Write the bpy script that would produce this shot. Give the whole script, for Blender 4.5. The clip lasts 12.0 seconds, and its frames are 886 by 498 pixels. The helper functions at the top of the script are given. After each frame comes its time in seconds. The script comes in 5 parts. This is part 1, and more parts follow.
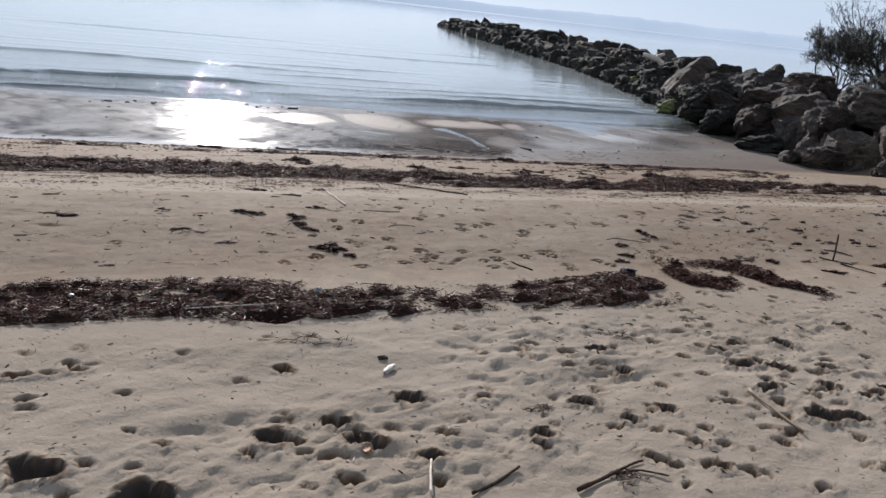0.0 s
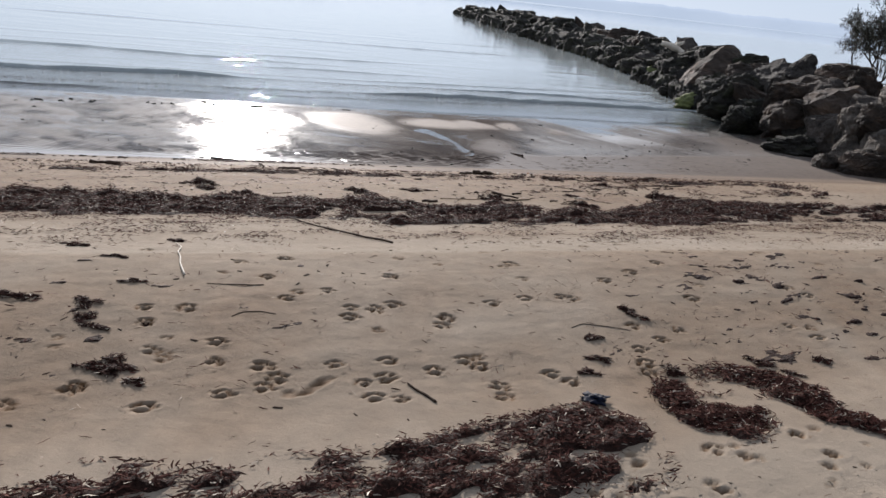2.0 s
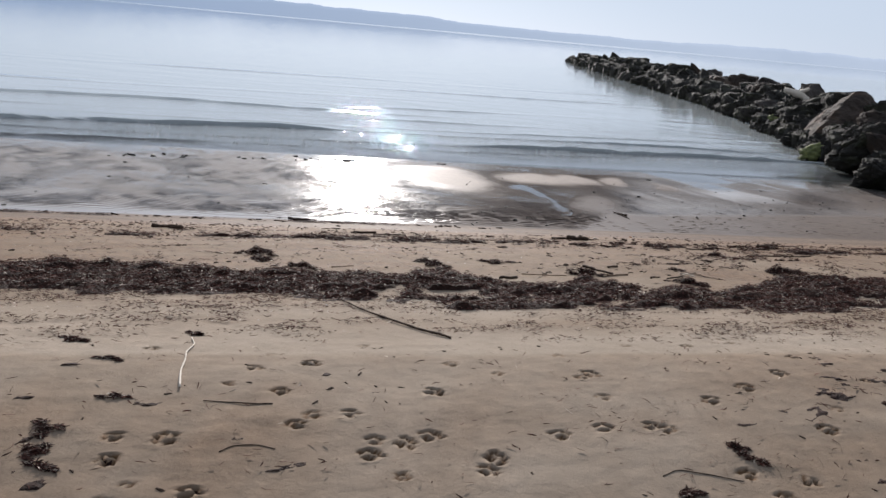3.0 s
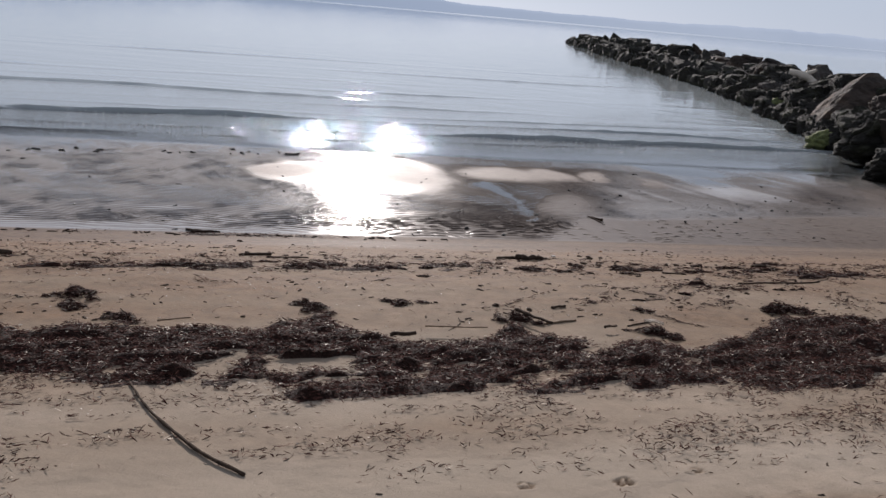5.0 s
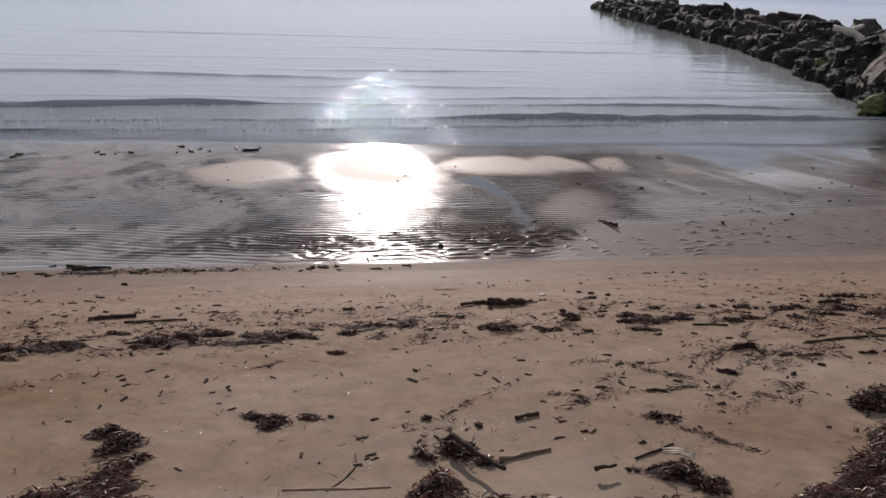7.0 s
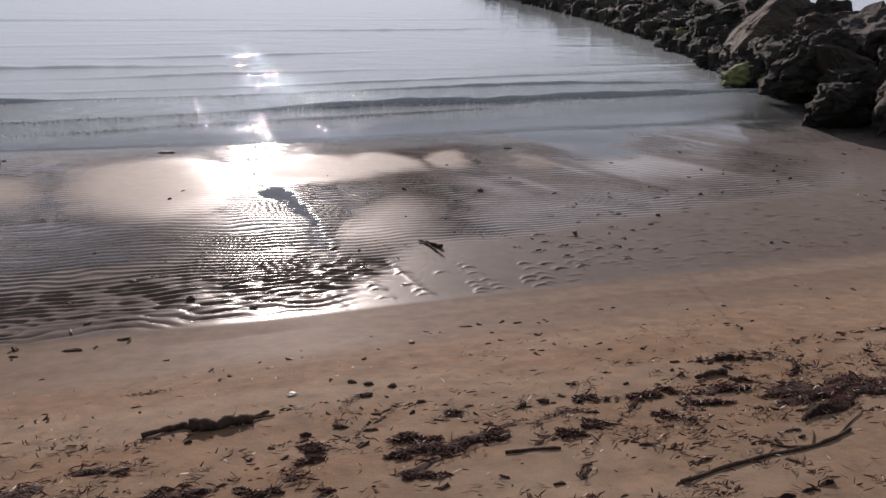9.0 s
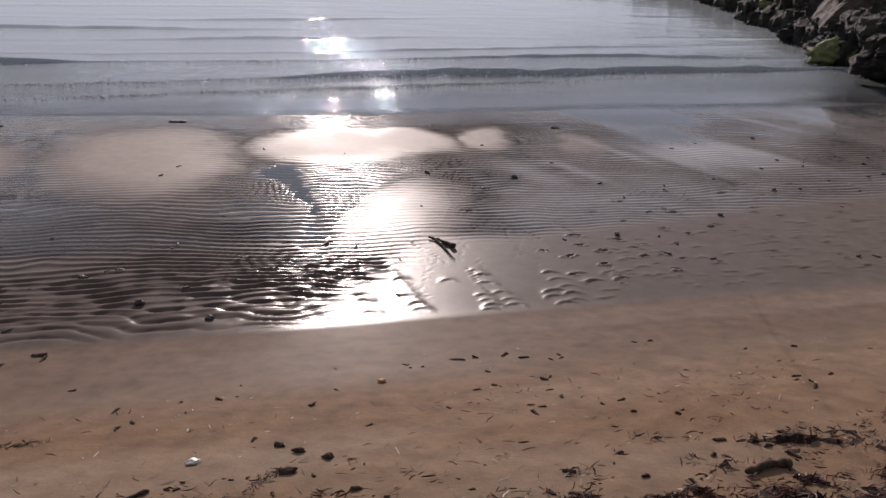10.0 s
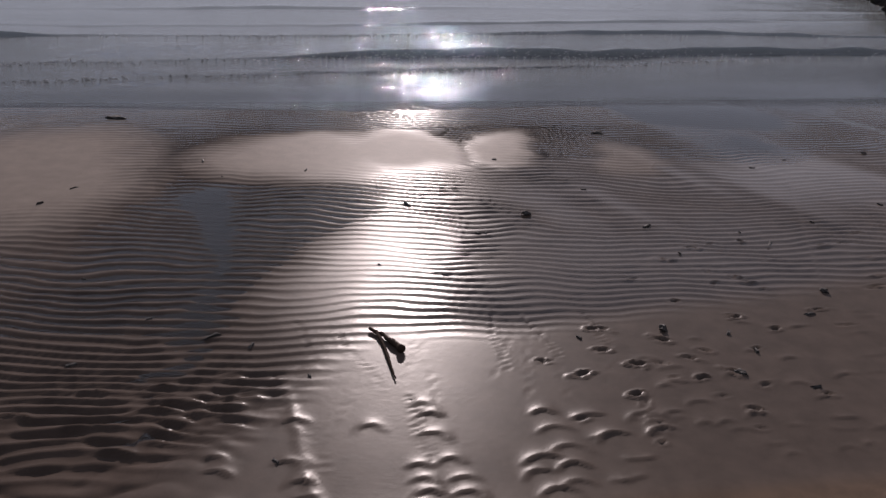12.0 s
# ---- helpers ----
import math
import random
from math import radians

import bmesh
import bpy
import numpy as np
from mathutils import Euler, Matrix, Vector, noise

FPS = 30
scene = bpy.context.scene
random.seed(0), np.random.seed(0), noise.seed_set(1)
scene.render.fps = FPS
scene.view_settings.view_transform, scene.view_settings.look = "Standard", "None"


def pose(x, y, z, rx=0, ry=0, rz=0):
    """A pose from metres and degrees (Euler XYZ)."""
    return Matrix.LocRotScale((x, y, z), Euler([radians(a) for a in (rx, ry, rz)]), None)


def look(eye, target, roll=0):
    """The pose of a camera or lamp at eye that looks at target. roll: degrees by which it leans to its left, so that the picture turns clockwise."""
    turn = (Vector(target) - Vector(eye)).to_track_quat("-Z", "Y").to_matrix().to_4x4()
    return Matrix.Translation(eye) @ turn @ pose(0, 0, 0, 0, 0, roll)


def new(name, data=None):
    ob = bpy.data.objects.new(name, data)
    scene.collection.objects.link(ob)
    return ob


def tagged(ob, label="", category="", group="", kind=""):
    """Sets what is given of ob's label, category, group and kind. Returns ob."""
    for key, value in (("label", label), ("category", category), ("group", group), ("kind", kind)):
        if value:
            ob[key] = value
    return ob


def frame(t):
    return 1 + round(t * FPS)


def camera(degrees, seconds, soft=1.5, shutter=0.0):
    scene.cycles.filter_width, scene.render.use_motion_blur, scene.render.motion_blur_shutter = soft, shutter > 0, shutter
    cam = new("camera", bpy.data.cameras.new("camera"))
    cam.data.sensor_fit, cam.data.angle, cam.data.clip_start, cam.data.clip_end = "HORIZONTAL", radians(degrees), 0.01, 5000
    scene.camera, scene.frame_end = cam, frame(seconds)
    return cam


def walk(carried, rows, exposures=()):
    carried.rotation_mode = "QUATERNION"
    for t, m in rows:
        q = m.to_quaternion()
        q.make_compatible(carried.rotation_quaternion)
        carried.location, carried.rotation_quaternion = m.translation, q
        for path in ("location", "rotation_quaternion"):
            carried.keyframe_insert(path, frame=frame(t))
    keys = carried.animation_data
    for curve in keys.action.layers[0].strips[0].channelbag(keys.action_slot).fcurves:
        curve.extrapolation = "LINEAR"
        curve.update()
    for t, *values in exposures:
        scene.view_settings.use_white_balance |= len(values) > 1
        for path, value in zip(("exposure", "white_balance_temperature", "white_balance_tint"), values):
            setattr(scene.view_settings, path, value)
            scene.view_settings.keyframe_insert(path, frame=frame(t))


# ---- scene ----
cam = camera(55.1, 12.0)
PATH = [
    (0, (0.354, -0.855, 2.532), (0.292, 1.068, 1.986), 6.6),
    (0.5, (0.513, -0.25, 2.497), (0.595, 1.645, 1.862), 6.4),
    (1, (0.707, 0.316, 2.509), (0.888, 2.207, 1.885), 5.6),
    (1.5, (0.884, 0.878, 2.534), (0.849, 2.798, 1.977), 3.8),
    (2, (0.942, 1.507, 2.531), (0.835, 3.419, 1.954), 6.4),
    (2.5, (1.004, 2.015, 2.536), (0.824, 3.937, 2.013), 5.0),
    (3, (1.092, 2.553, 2.558), (0.715, 4.453, 2.06), 5.2),
    (3.5, (1.187, 3.069, 2.533), (0.868, 4.997, 2.106), 7.2),
    (3.6, (1.212, 3.182, 2.547), (0.913, 5.118, 2.148), 7.5),
    (3.7, (1.235, 3.293, 2.558), (0.946, 5.234, 2.169), 6.2),
    (5.3, (1.496, 4.936, 2.465), (1.046, 6.804, 1.911), 4.7),
    (5.5, (1.517, 5.17, 2.437), (0.961, 7.03, 1.956), 4.1),
    (6, (1.518, 5.743, 2.433), (0.801, 7.535, 1.909), 6.6),
    (6.5, (1.509, 6.357, 2.446), (0.999, 8.224, 1.941), 6.2),
    (7, (1.557, 6.943, 2.41), (1.11, 8.797, 1.807), 2.6),
    (7.5, (1.661, 7.469, 2.454), (1.224, 9.333, 1.878), -1.0),
    (7.7, (1.707, 7.686, 2.429), (1.382, 9.572, 1.85), -1.1),
    (9.3, (2.037, 9.532, 2.149), (1.871, 11.411, 1.483), 1.1),
    (9.5, (2.108, 9.742, 2.107), (1.954, 11.613, 1.418), 0.8),
    (10, (2.196, 10.334, 2.063), (1.863, 12.177, 1.361), 2.2),
    (10.5, (2.238, 10.976, 2.039), (1.902, 12.85, 1.427), 4.0),
    (11, (2.276, 11.551, 1.97), (1.82, 13.365, 1.26), 1.2),
    (11.5, (2.345, 12.048, 1.964), (1.879, 13.81, 1.142), 2.8),
    (12, (2.302, 12.579, 1.911), (1.827, 14.36, 1.135), 2.1),
]
walk(cam, [(t, look(eye, target, roll)) for t, eye, target, roll in PATH],
     ((0, 0.66, 6050, 12), (1.0, 0.70, 6130, 13), (2.3, 0.70, 6240, 13), (3.5, 0.48, 6250, 14), (6, 0.28, 6400, 18), (9.5, 0.32, 6650, 22), (10, 0.20, 6600, 23), (10.5, -0.13, 6550, 24), (11, -0.32, 6500, 24), (12, -0.45, 6500, 25)))

# ---- light ----
SUN_AZ, SUN_EL = radians(17.5), radians(20.5)      # azimuth to the left of +y
world = bpy.data.worlds.new("sky")
scene.world = world
world.use_nodes = True
_nt = world.node_tree
_sky = _nt.nodes.new("ShaderNodeTexSky")
_sky.sky_type, _sky.sun_disc = "NISHITA", False
_sky.sun_elevation, _sky.sun_rotation = SUN_EL, -SUN_AZ
_sky.altitude, _sky.air_density, _sky.dust_density, _sky.ozone_density = 0, 1.0, 0.5, 4.0
# thin sea haze veils the clear sky
_veil = _nt.nodes.new("ShaderNodeMix")
_veil.data_type = "RGBA"
_veil.inputs[0].default_value = 0.85
_veil.inputs[7].default_value = (5.75, 6.55, 7.55, 1)
_pale = _nt.nodes.new("ShaderNodeHueSaturation")
_pale.inputs["Saturation"].default_value = 0.40
_nt.links.new(_sky.outputs[0], _pale.inputs["Color"])
_cool = _nt.nodes.new("ShaderNodeMix")
_cool.data_type, _cool.blend_type = "RGBA", "MULTIPLY"
_cool.inputs[0].default_value = 1.0
_cool.inputs[7].default_value = (0.90, 1.0, 1.10, 1)
_nt.links.new(_pale.outputs[0], _cool.inputs[6])
_nt.links.new(_cool.outputs[2], _veil.inputs[6])
_nt.links.new(_veil.outputs[2], _nt.nodes["Background"].inputs[0])
_nt.nodes["Background"].inputs[1].default_value = 0.066
sun = new("sun", bpy.data.lights.new("sun", "SUN"))
sun.data.energy, sun.data.angle, sun.data.color = 5.0, radians(0.55), (1.0, 0.93, 0.84)
sun.matrix_world = look((-math.sin(SUN_AZ) * math.cos(SUN_EL) * 60, math.cos(SUN_AZ) * math.cos(SUN_EL) * 60, math.sin(SUN_EL) * 60), (0, 0, 0))


# ---- materials ----
class Mat:
    """A node material with short ways to add nodes."""

    def __init__(self, name):
        self.m = bpy.data.materials.new(name)
        self.m.use_nodes = True
        self.t = self.m.node_tree
        self.b = self.t.nodes["Principled BSDF"]
        self.out = self.t.nodes["Material Output"]
        self.pos = self.t.nodes.new("ShaderNodeNewGeometry").outputs["Position"]

    def put(self, socket, value):
        if isinstance(value, bpy.types.NodeSocket):
            self.t.links.new(value, socket)
        elif isinstance(value, tuple) and len(value) == 3 and socket.type == "RGBA":
            socket.default_value = (*value, 1)
        else:
            socket.default_value = value

    def node(self, kind, **ins):
        n = self.t.nodes.new(kind)
        for k, v in ins.items():
            self.put(n.inputs[int(k[1:]) if k[0] == "i" and k[1:].isdigit() else k.replace("_", " ")], v)
        return n

    def noise(self, scale, detail=4, rough=0.55, vec=None, stretch=None):
        v = vec or self.pos
        if stretch:
            v = self.node("ShaderNodeMapping", Vector=v, Scale=stretch).outputs[0]
        return self.node("ShaderNodeTexNoise", Vector=v, Scale=scale, Detail=detail, Roughness=rough).outputs["Fac"]

    def ramp(self, fac, lo, hi, a=0.0, b=1.0):
        return self.node("ShaderNodeMapRange", i0=fac, i1=lo, i2=hi, i3=a, i4=b).outputs[0]

    def mix(self, fac, a, b, kind="MIX"):
        n = self.t.nodes.new("ShaderNodeMix")
        n.data_type, n.blend_type = "RGBA", kind
        self.put(n.inputs[0], fac)
        self.put(n.inputs[6], a)
        self.put(n.inputs[7], b)
        return n.outputs[2]

    def math(self, op, a, b=0.0):
        n = self.t.nodes.new("ShaderNodeMath")
        n.operation = op
        self.put(n.inputs[0], a)
        self.put(n.inputs[1], b)
        return n.outputs[0]

    def attr(self, name):
        n = self.t.nodes.new("ShaderNodeAttribute")
        n.attribute_name = name
        return n.outputs["Fac"]

    def bump(self, height, strength, distance, normal=None):
        n = self.node("ShaderNodeBump", Height=height, Strength=strength, Distance=distance)
        if normal:
            self.put(n.inputs["Normal"], normal)
        return n.outputs[0]

    def set(self, **ins):
        for k, v in ins.items():
            self.put(self.b.inputs[k.replace("_", " ")], v)
        return self


def sand_material():
    m = Mat("sand")
    wet, loose = m.attr("wet"), m.attr("loose")
    big, mid, fine = m.noise(0.7, 5), m.noise(9, 5), m.noise(520, 3, 0.7)
    dry = m.mix(m.ramp(mid, 0.3, 0.7), (0.248, 0.208, 0.166), (0.298, 0.253, 0.204))
    dry = m.mix(m.ramp(big, 0.35, 0.7), dry, (0.232, 0.193, 0.152))
    damp = m.mix(m.ramp(mid, 0.3, 0.7), (0.082, 0.0450, 0.0218), (0.149, 0.0835, 0.0418))
    col = m.mix(wet, dry, damp)
    # prints and holes: damp sand with the hollow's shade painted in
    col = m.mix(m.attr("moist_shade"), col, (0.042, 0.035, 0.031))
    soaked = m.mix(m.ramp(mid, 0.3, 0.7), (0.052, 0.037, 0.029), (0.078, 0.056, 0.044))
    col = m.mix(m.ramp(m.attr("shine"), 0.15, 1.0), col, soaked)
    # the bars drain first and dry paler
    col = m.mix(m.attr("drained"), col, m.mix(m.ramp(mid, 0.3, 0.7), (0.215, 0.176, 0.146), (0.26, 0.214, 0.178)))
    grain = m.ramp(fine, 0.3, 0.7, 0.72, 1.2)
    col = m.mix(1.0, col, m.node("ShaderNodeCombineColor", Red=grain, Green=grain, Blue=grain).outputs[0], "MULTIPLY")
    # scattered dark grains and shell dust
    specks = m.node("ShaderNodeTexVoronoi", Vector=m.pos, Scale=55.0)
    dark = m.math("MULTIPLY", m.ramp(specks.outputs["Distance"], 0.10, 0.16, 1.0, 0.0), m.ramp(m.noise(3.1, 4), 0.46, 0.62))
    col = m.mix(m.math("MULTIPLY", dark, 0.6), col, (0.06, 0.045, 0.035))
    shine = m.attr("shine")
    rough = m.math("SUBTRACT", 0.94, m.math("MULTIPLY", wet, 0.16))
    h1 = m.bump(fine, m.ramp(shine, 0.0, 1.0, 0.6, 0.12), 0.0014)
    h2 = m.bump(m.noise(70, 4), m.math("MULTIPLY", m.ramp(loose, 0.0, 1.0, 0.22, 0.38), m.ramp(shine, 0.1, 0.9, 1.0, 0.06)), 0.009, h1)
    h2 = m.bump(m.noise(13, 5, 0.6), m.math("MULTIPLY", m.ramp(shine, 0.1, 0.9, 1.0, 0.0), m.ramp(loose, 0.0, 1.0, 0.30, 0.60)), 0.016, h2)
    # the film of water levels out part of the ripples under it
    true_n = m.t.nodes.new("ShaderNodeNewGeometry").outputs["Normal"]
    level = m.t.nodes.new("ShaderNodeMix")
    level.data_type = "VECTOR"
    m.put(level.inputs[0], m.attr("levelled"))
    m.put(level.inputs[4], true_n)
    level.inputs[5].default_value = (0, 0, 1)
    m.set(Coat_Weight=m.attr("film"), Coat_Roughness=m.attr("slick"), Coat_IOR=1.38, Sheen_Weight=m.math("ADD", m.ramp(wet, 0.45, 1.0, 0.0, 0.10), m.ramp(m.attr("film"), 0.10, 0.90, 0.0, 0.37)), Sheen_Roughness=0.30, Coat_Normal=m.bump(m.noise(34, 5, 0.65), 0.10, 0.006, level.outputs[1]))
    m.set(Base_Color=col, Roughness=rough, Normal=h2, Specular_IOR_Level=m.math("MULTIPLY", m.ramp(wet, 0.45, 1.0, 0.03, 0.045), m.ramp(shine, 0.5, 1.0, 1.0, 0.2)))
    return m.m


def water_material():
    m = Mat("sea water")
    deep, sea = m.attr("deep"), m.attr("sea")
    ripple = m.math("ADD", m.noise(5.0, 4, 0.6, stretch=(0.6, 1.3, 1.0)), m.math("MULTIPLY", m.noise(26, 3, 0.6, stretch=(0.6, 1.2, 1.0)), 0.35))
    normal = m.bump(ripple, m.math("ADD", m.ramp(sea, 0.0, 1.0, 0.010, 0.06), m.math("MULTIPLY", m.attr("lap"), 0.10)), 0.035)
    glint = m.noise(75, 3, 0.7, stretch=(0.7, 1.2, 1.0))
    normal = m.bump(glint, m.math("MULTIPLY", m.attr("lap"), 0.62), 0.010, normal)
    clear = m.node("ShaderNodeBsdfTransparent", Color=(0.96, 0.97, 0.96, 1)).outputs[0]
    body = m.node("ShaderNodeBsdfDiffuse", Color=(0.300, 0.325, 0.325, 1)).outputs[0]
    shiny = m.node("ShaderNodeBsdfGlossy", Color=(1, 1, 1, 1), Roughness=m.ramp(m.attr("ruffled"), 0.0, 1.0, 0.012, 0.27), Normal=normal)
    shiny.distribution = "BECKMANN"
    gloss = shiny.outputs[0]
    fres = m.node("ShaderNodeFresnel", IOR=1.33, Normal=normal).outputs[0]
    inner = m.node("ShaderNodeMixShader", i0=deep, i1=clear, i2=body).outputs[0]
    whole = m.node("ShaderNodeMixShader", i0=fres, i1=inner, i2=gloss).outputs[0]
    m.t.links.new(whole, m.out.inputs[0])
    m.t.nodes.remove(m.b)
    return m.m


def rock_material(name, light, dark, stain, stain_amount, bump=0.9):
    m = Mat(name)
    obj = m.node("ShaderNodeTexCoord").outputs["Object"]
    rnd = m.node("ShaderNodeObjectInfo").outputs["Random"]
    col = m.mix(m.ramp(m.noise(1.6, 6, 0.6, obj), 0.35, 0.65), dark, light)
    col = m.mix(m.ramp(m.noise(7, 5, 0.65, obj), 0.5, 0.72), col, tuple(c * 0.45 for c in dark))
    col = m.mix(m.math("MULTIPLY", m.ramp(m.noise(2.6, 5, 0.6, obj, (1, 1, 2.0)), 0.5, 0.66), stain_amount), col, stain)
    tone = m.ramp(rnd, 0.0, 1.0, 0.75, 1.2)
    col = m.mix(1.0, col, m.node("ShaderNodeCombineColor", Red=tone, Green=tone, Blue=tone).outputs[0], "MULTIPLY")
    nrm = m.bump(m.noise(45, 5, 0.7, obj), 0.5, 0.02)
    nrm = m.bump(m.noise(6, 7, 0.65, obj), bump, 0.10, nrm)
    m.set(Base_Color=col, Roughness=0.88, Normal=nrm, Specular_IOR_Level=0.25)
    return m.m


def plain_material(name, a, b, scale, rough, bump=0.3, dist=0.004, spec=0.3, per_piece=False, stretch=None):
    m = Mat(name)
    n = m.noise(scale, 5, 0.6, stretch=stretch)
    col = m.mix(m.ramp(n, 0.32, 0.68), a, b)
    if per_piece:
        r = m.t.nodes.new("ShaderNodeNewGeometry").outputs["Random Per Island"]
        tone = m.ramp(r, 0.0, 1.0, 0.45, 1.6)
        col = m.mix(1.0, col, m.node("ShaderNodeCombineColor", Red=tone, Green=tone, Blue=tone).outputs[0], "MULTIPLY")
    m.set(Base_Color=col, Roughness=rough, Normal=m.bump(n, bump, dist), Specular_IOR_Level=spec)
    return m.m


SAND = sand_material()
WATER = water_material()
# one limestone twice: shade-darkened for far blocks, sunlit tone for near ones
ROCK = rock_material("grey limestone", (0.075, 0.062, 0.054), (0.019, 0.016, 0.014), (0.058, 0.040, 0.028), 0.45, 1.4)
ROCK_SUNLIT = rock_material("sunlit-tone grey limestone", (0.170, 0.142, 0.118), (0.034, 0.028, 0.024), (0.110, 0.076, 0.052), 0.45, 1.4)
ROCK_BROWN = rock_material("brown limestone", (0.062, 0.046, 0.037), (0.020, 0.016, 0.013), (0.085, 0.053, 0.034), 0.6, 1.3)
# weed at the foot; elsewhere its dark colour stands in for backlit shade
ROCK_WEED_SHADE = rock_material("weed-grown and shade-dark rock", (0.030, 0.026, 0.021), (0.011, 0.010, 0.008), (0.040, 0.043, 0.018), 0.45, 1.6)
MOSS = plain_material("green algae", (0.036, 0.043, 0.014), (0.120, 0.130, 0.042), 9, 0.8, 1.0, 0.05)
WEED_BED = plain_material("matted seaweed", (0.0100, 0.0046, 0.0034), (0.036, 0.0170, 0.0120), 60, 0.85, 1.0, 0.02, 0.12)
WEED_LEAF = plain_material("dry seaweed leaf", (0.028, 0.0110, 0.0086), (0.080, 0.0345, 0.0258), 30, 0.8, 0.2, 0.002, 0.03, True)
WEED_PALE = plain_material("bleached seaweed leaf", (0.20, 0.155, 0.115), (0.36, 0.30, 0.235), 30, 0.6, 0.2, 0.002, 0.15, True)
# darker copy of the leaf, with the heaps' own shadow in its colour
WEED_DARK = plain_material("shade-dark seaweed leaf", (0.015, 0.0069, 0.0054), (0.047, 0.0208, 0.0155), 30, 0.75, 0.2, 0.002, 0.08, True)
BARK = plain_material("dark wet wood", (0.022, 0.015, 0.011), (0.064, 0.043, 0.031), 45, 0.92, 0.9, 0.006, 0.06, False, (1, 1, 0.4))
WOOD_PALE = plain_material("bleached wood", (0.33, 0.28, 0.225), (0.52, 0.46, 0.385), 40, 0.75, 0.5, 0.003)
WOOD_BROWN = plain_material("brown wood", (0.12, 0.075, 0.045), (0.22, 0.15, 0.095), 40, 0.75, 0.5, 0.003)
TWIG = plain_material("shrub bark", (0.022, 0.018, 0.014), (0.055, 0.044, 0.035), 14, 0.85, 0.7, 0.02)
LEAF = plain_material("shrub leaf", (0.017, 0.017, 0.012), (0.040, 0.038, 0.027), 4, 0.7, 0.2, 0.01, 0.3, True)
STONE = plain_material("dark pebble", (0.022, 0.020, 0.019), (0.062, 0.056, 0.050), 60, 0.7, 0.4, 0.003, 0.2, True)
SHELL = plain_material("white shell", (0.25, 0.215, 0.18), (0.42, 0.37, 0.315), 60, 0.5, 0.3, 0.002, 0.4, True)
PLASTIC = plain_material("dark blue plastic film", (0.004, 0.005, 0.012), (0.010, 0.012, 0.024), 40, 0.6, 0.8, 0.01, 0.1)
CLEAR_PL = plain_material("cloudy white plastic", (0.17, 0.17, 0.16), (0.30, 0.30, 0.28), 30, 0.45, 0.6, 0.006, 0.4)
RUST_LEAF = plain_material("russet dead leaf", (0.20, 0.07, 0.025), (0.33, 0.14, 0.05), 60, 0.6, 0.5, 0.004)

FROTH = plain_material("pale sea froth", (0.22, 0.21, 0.195), (0.46, 0.45, 0.43), 90, 0.25, 0.6, 0.004, 0.5, True)


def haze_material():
    # far shore; kilometres of sea haze are painted in as a pale glow
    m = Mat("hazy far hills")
    # the near headland is tinted bluer, the shore behind it paler, for more haze
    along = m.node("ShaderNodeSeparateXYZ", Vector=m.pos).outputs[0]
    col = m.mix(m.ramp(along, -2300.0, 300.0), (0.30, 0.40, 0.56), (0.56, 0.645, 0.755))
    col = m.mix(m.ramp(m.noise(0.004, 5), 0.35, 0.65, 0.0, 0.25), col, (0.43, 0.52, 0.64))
    m.set(Base_Color=(0.05, 0.06, 0.08), Roughness=1.0, Emission_Color=col, Emission_Strength=HAZE_GLOW, Specular_IOR_Level=0.0)
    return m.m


HAZE_GLOW = 0.56
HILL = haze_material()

# ---- ground: one sheet in x and v, where v = y - SLANT x runs across the shore ----
SLANT = 0.47
rng = np.random.RandomState(7)


def lattice(seed):
    return np.random.RandomState(seed).rand(64, 64)


def vnoise(x, y, seed=0):
    """Smooth value noise, 0 to 1."""
    g = lattice(seed)
    xi, yi = np.floor(x).astype(int), np.floor(y).astype(int)
    fx, fy = x - xi, y - yi
    fx, fy = fx * fx * (3 - 2 * fx), fy * fy * (3 - 2 * fy)
    a, b = g[xi % 64, yi % 64], g[(xi + 1) % 64, yi % 64]
    c, d = g[xi % 64, (yi + 1) % 64], g[(xi + 1) % 64, (yi + 1) % 64]
    return (a * (1 - fx) + b * fx) * (1 - fy) + (c * (1 - fx) + d * fx) * fy


def fbm(x, y, seed=0, octaves=4):
    total, amp, norm = 0, 1.0, 0
    for k in range(octaves):
        total, norm = total + amp * vnoise(x * 2 ** k + 17.3 * k, y * 2 ** k + 9.1 * k, seed + k), norm + amp
        amp *= 0.5
    return total / norm


def sstep(a, b, x):
    t = np.clip((x - a) / (b - a), 0, 1)
    return t * t * (3 - 2 * t)


_pv = np.array([-80, -20, 0, 2.5, 3.7, 4.6, 5.6, 6.0, 6.45, 7.07, 8.4, 9.4, 9.85, 10.6, 11.35, 12.0, 13.0, 13.85, 15, 18, 20, 22, 30, 60, 200, 6000])
_pz = np.array([2.6, 1.5, .98, .905, .885, .835, .895, .91, .905, .82, .66, .605, .58, .52, .43, .34, .155, .042, .036, .024, .004, -.05, -.30, -1.3, -5, -30])
_tv = np.arange(-5, 32, 0.02)
_tz = np.convolve(np.pad(np.interp(_tv, _pv, _pz), 20, mode="edge"), np.hanning(41) / np.hanning(41).sum(), mode="valid")


def shore_profile(v):
    return np.where((v > -4) & (v < 31), np.interp(v, _tv, _tz), np.interp(v, _pv, _pz))


def blob(x, y, cx, cy, rx, ry, turn=0.0, soft=0.35):
    """1 inside an oval, falling softly to 0 outside it."""
    c, s = math.cos(turn), math.sin(turn)
    a, b = ((x - cx) * c + (y - cy) * s) / rx, (-(x - cx) * s + (y - cy) * c) / ry
    return sstep(1 + soft, 1 - soft, np.sqrt(a * a + b * b))


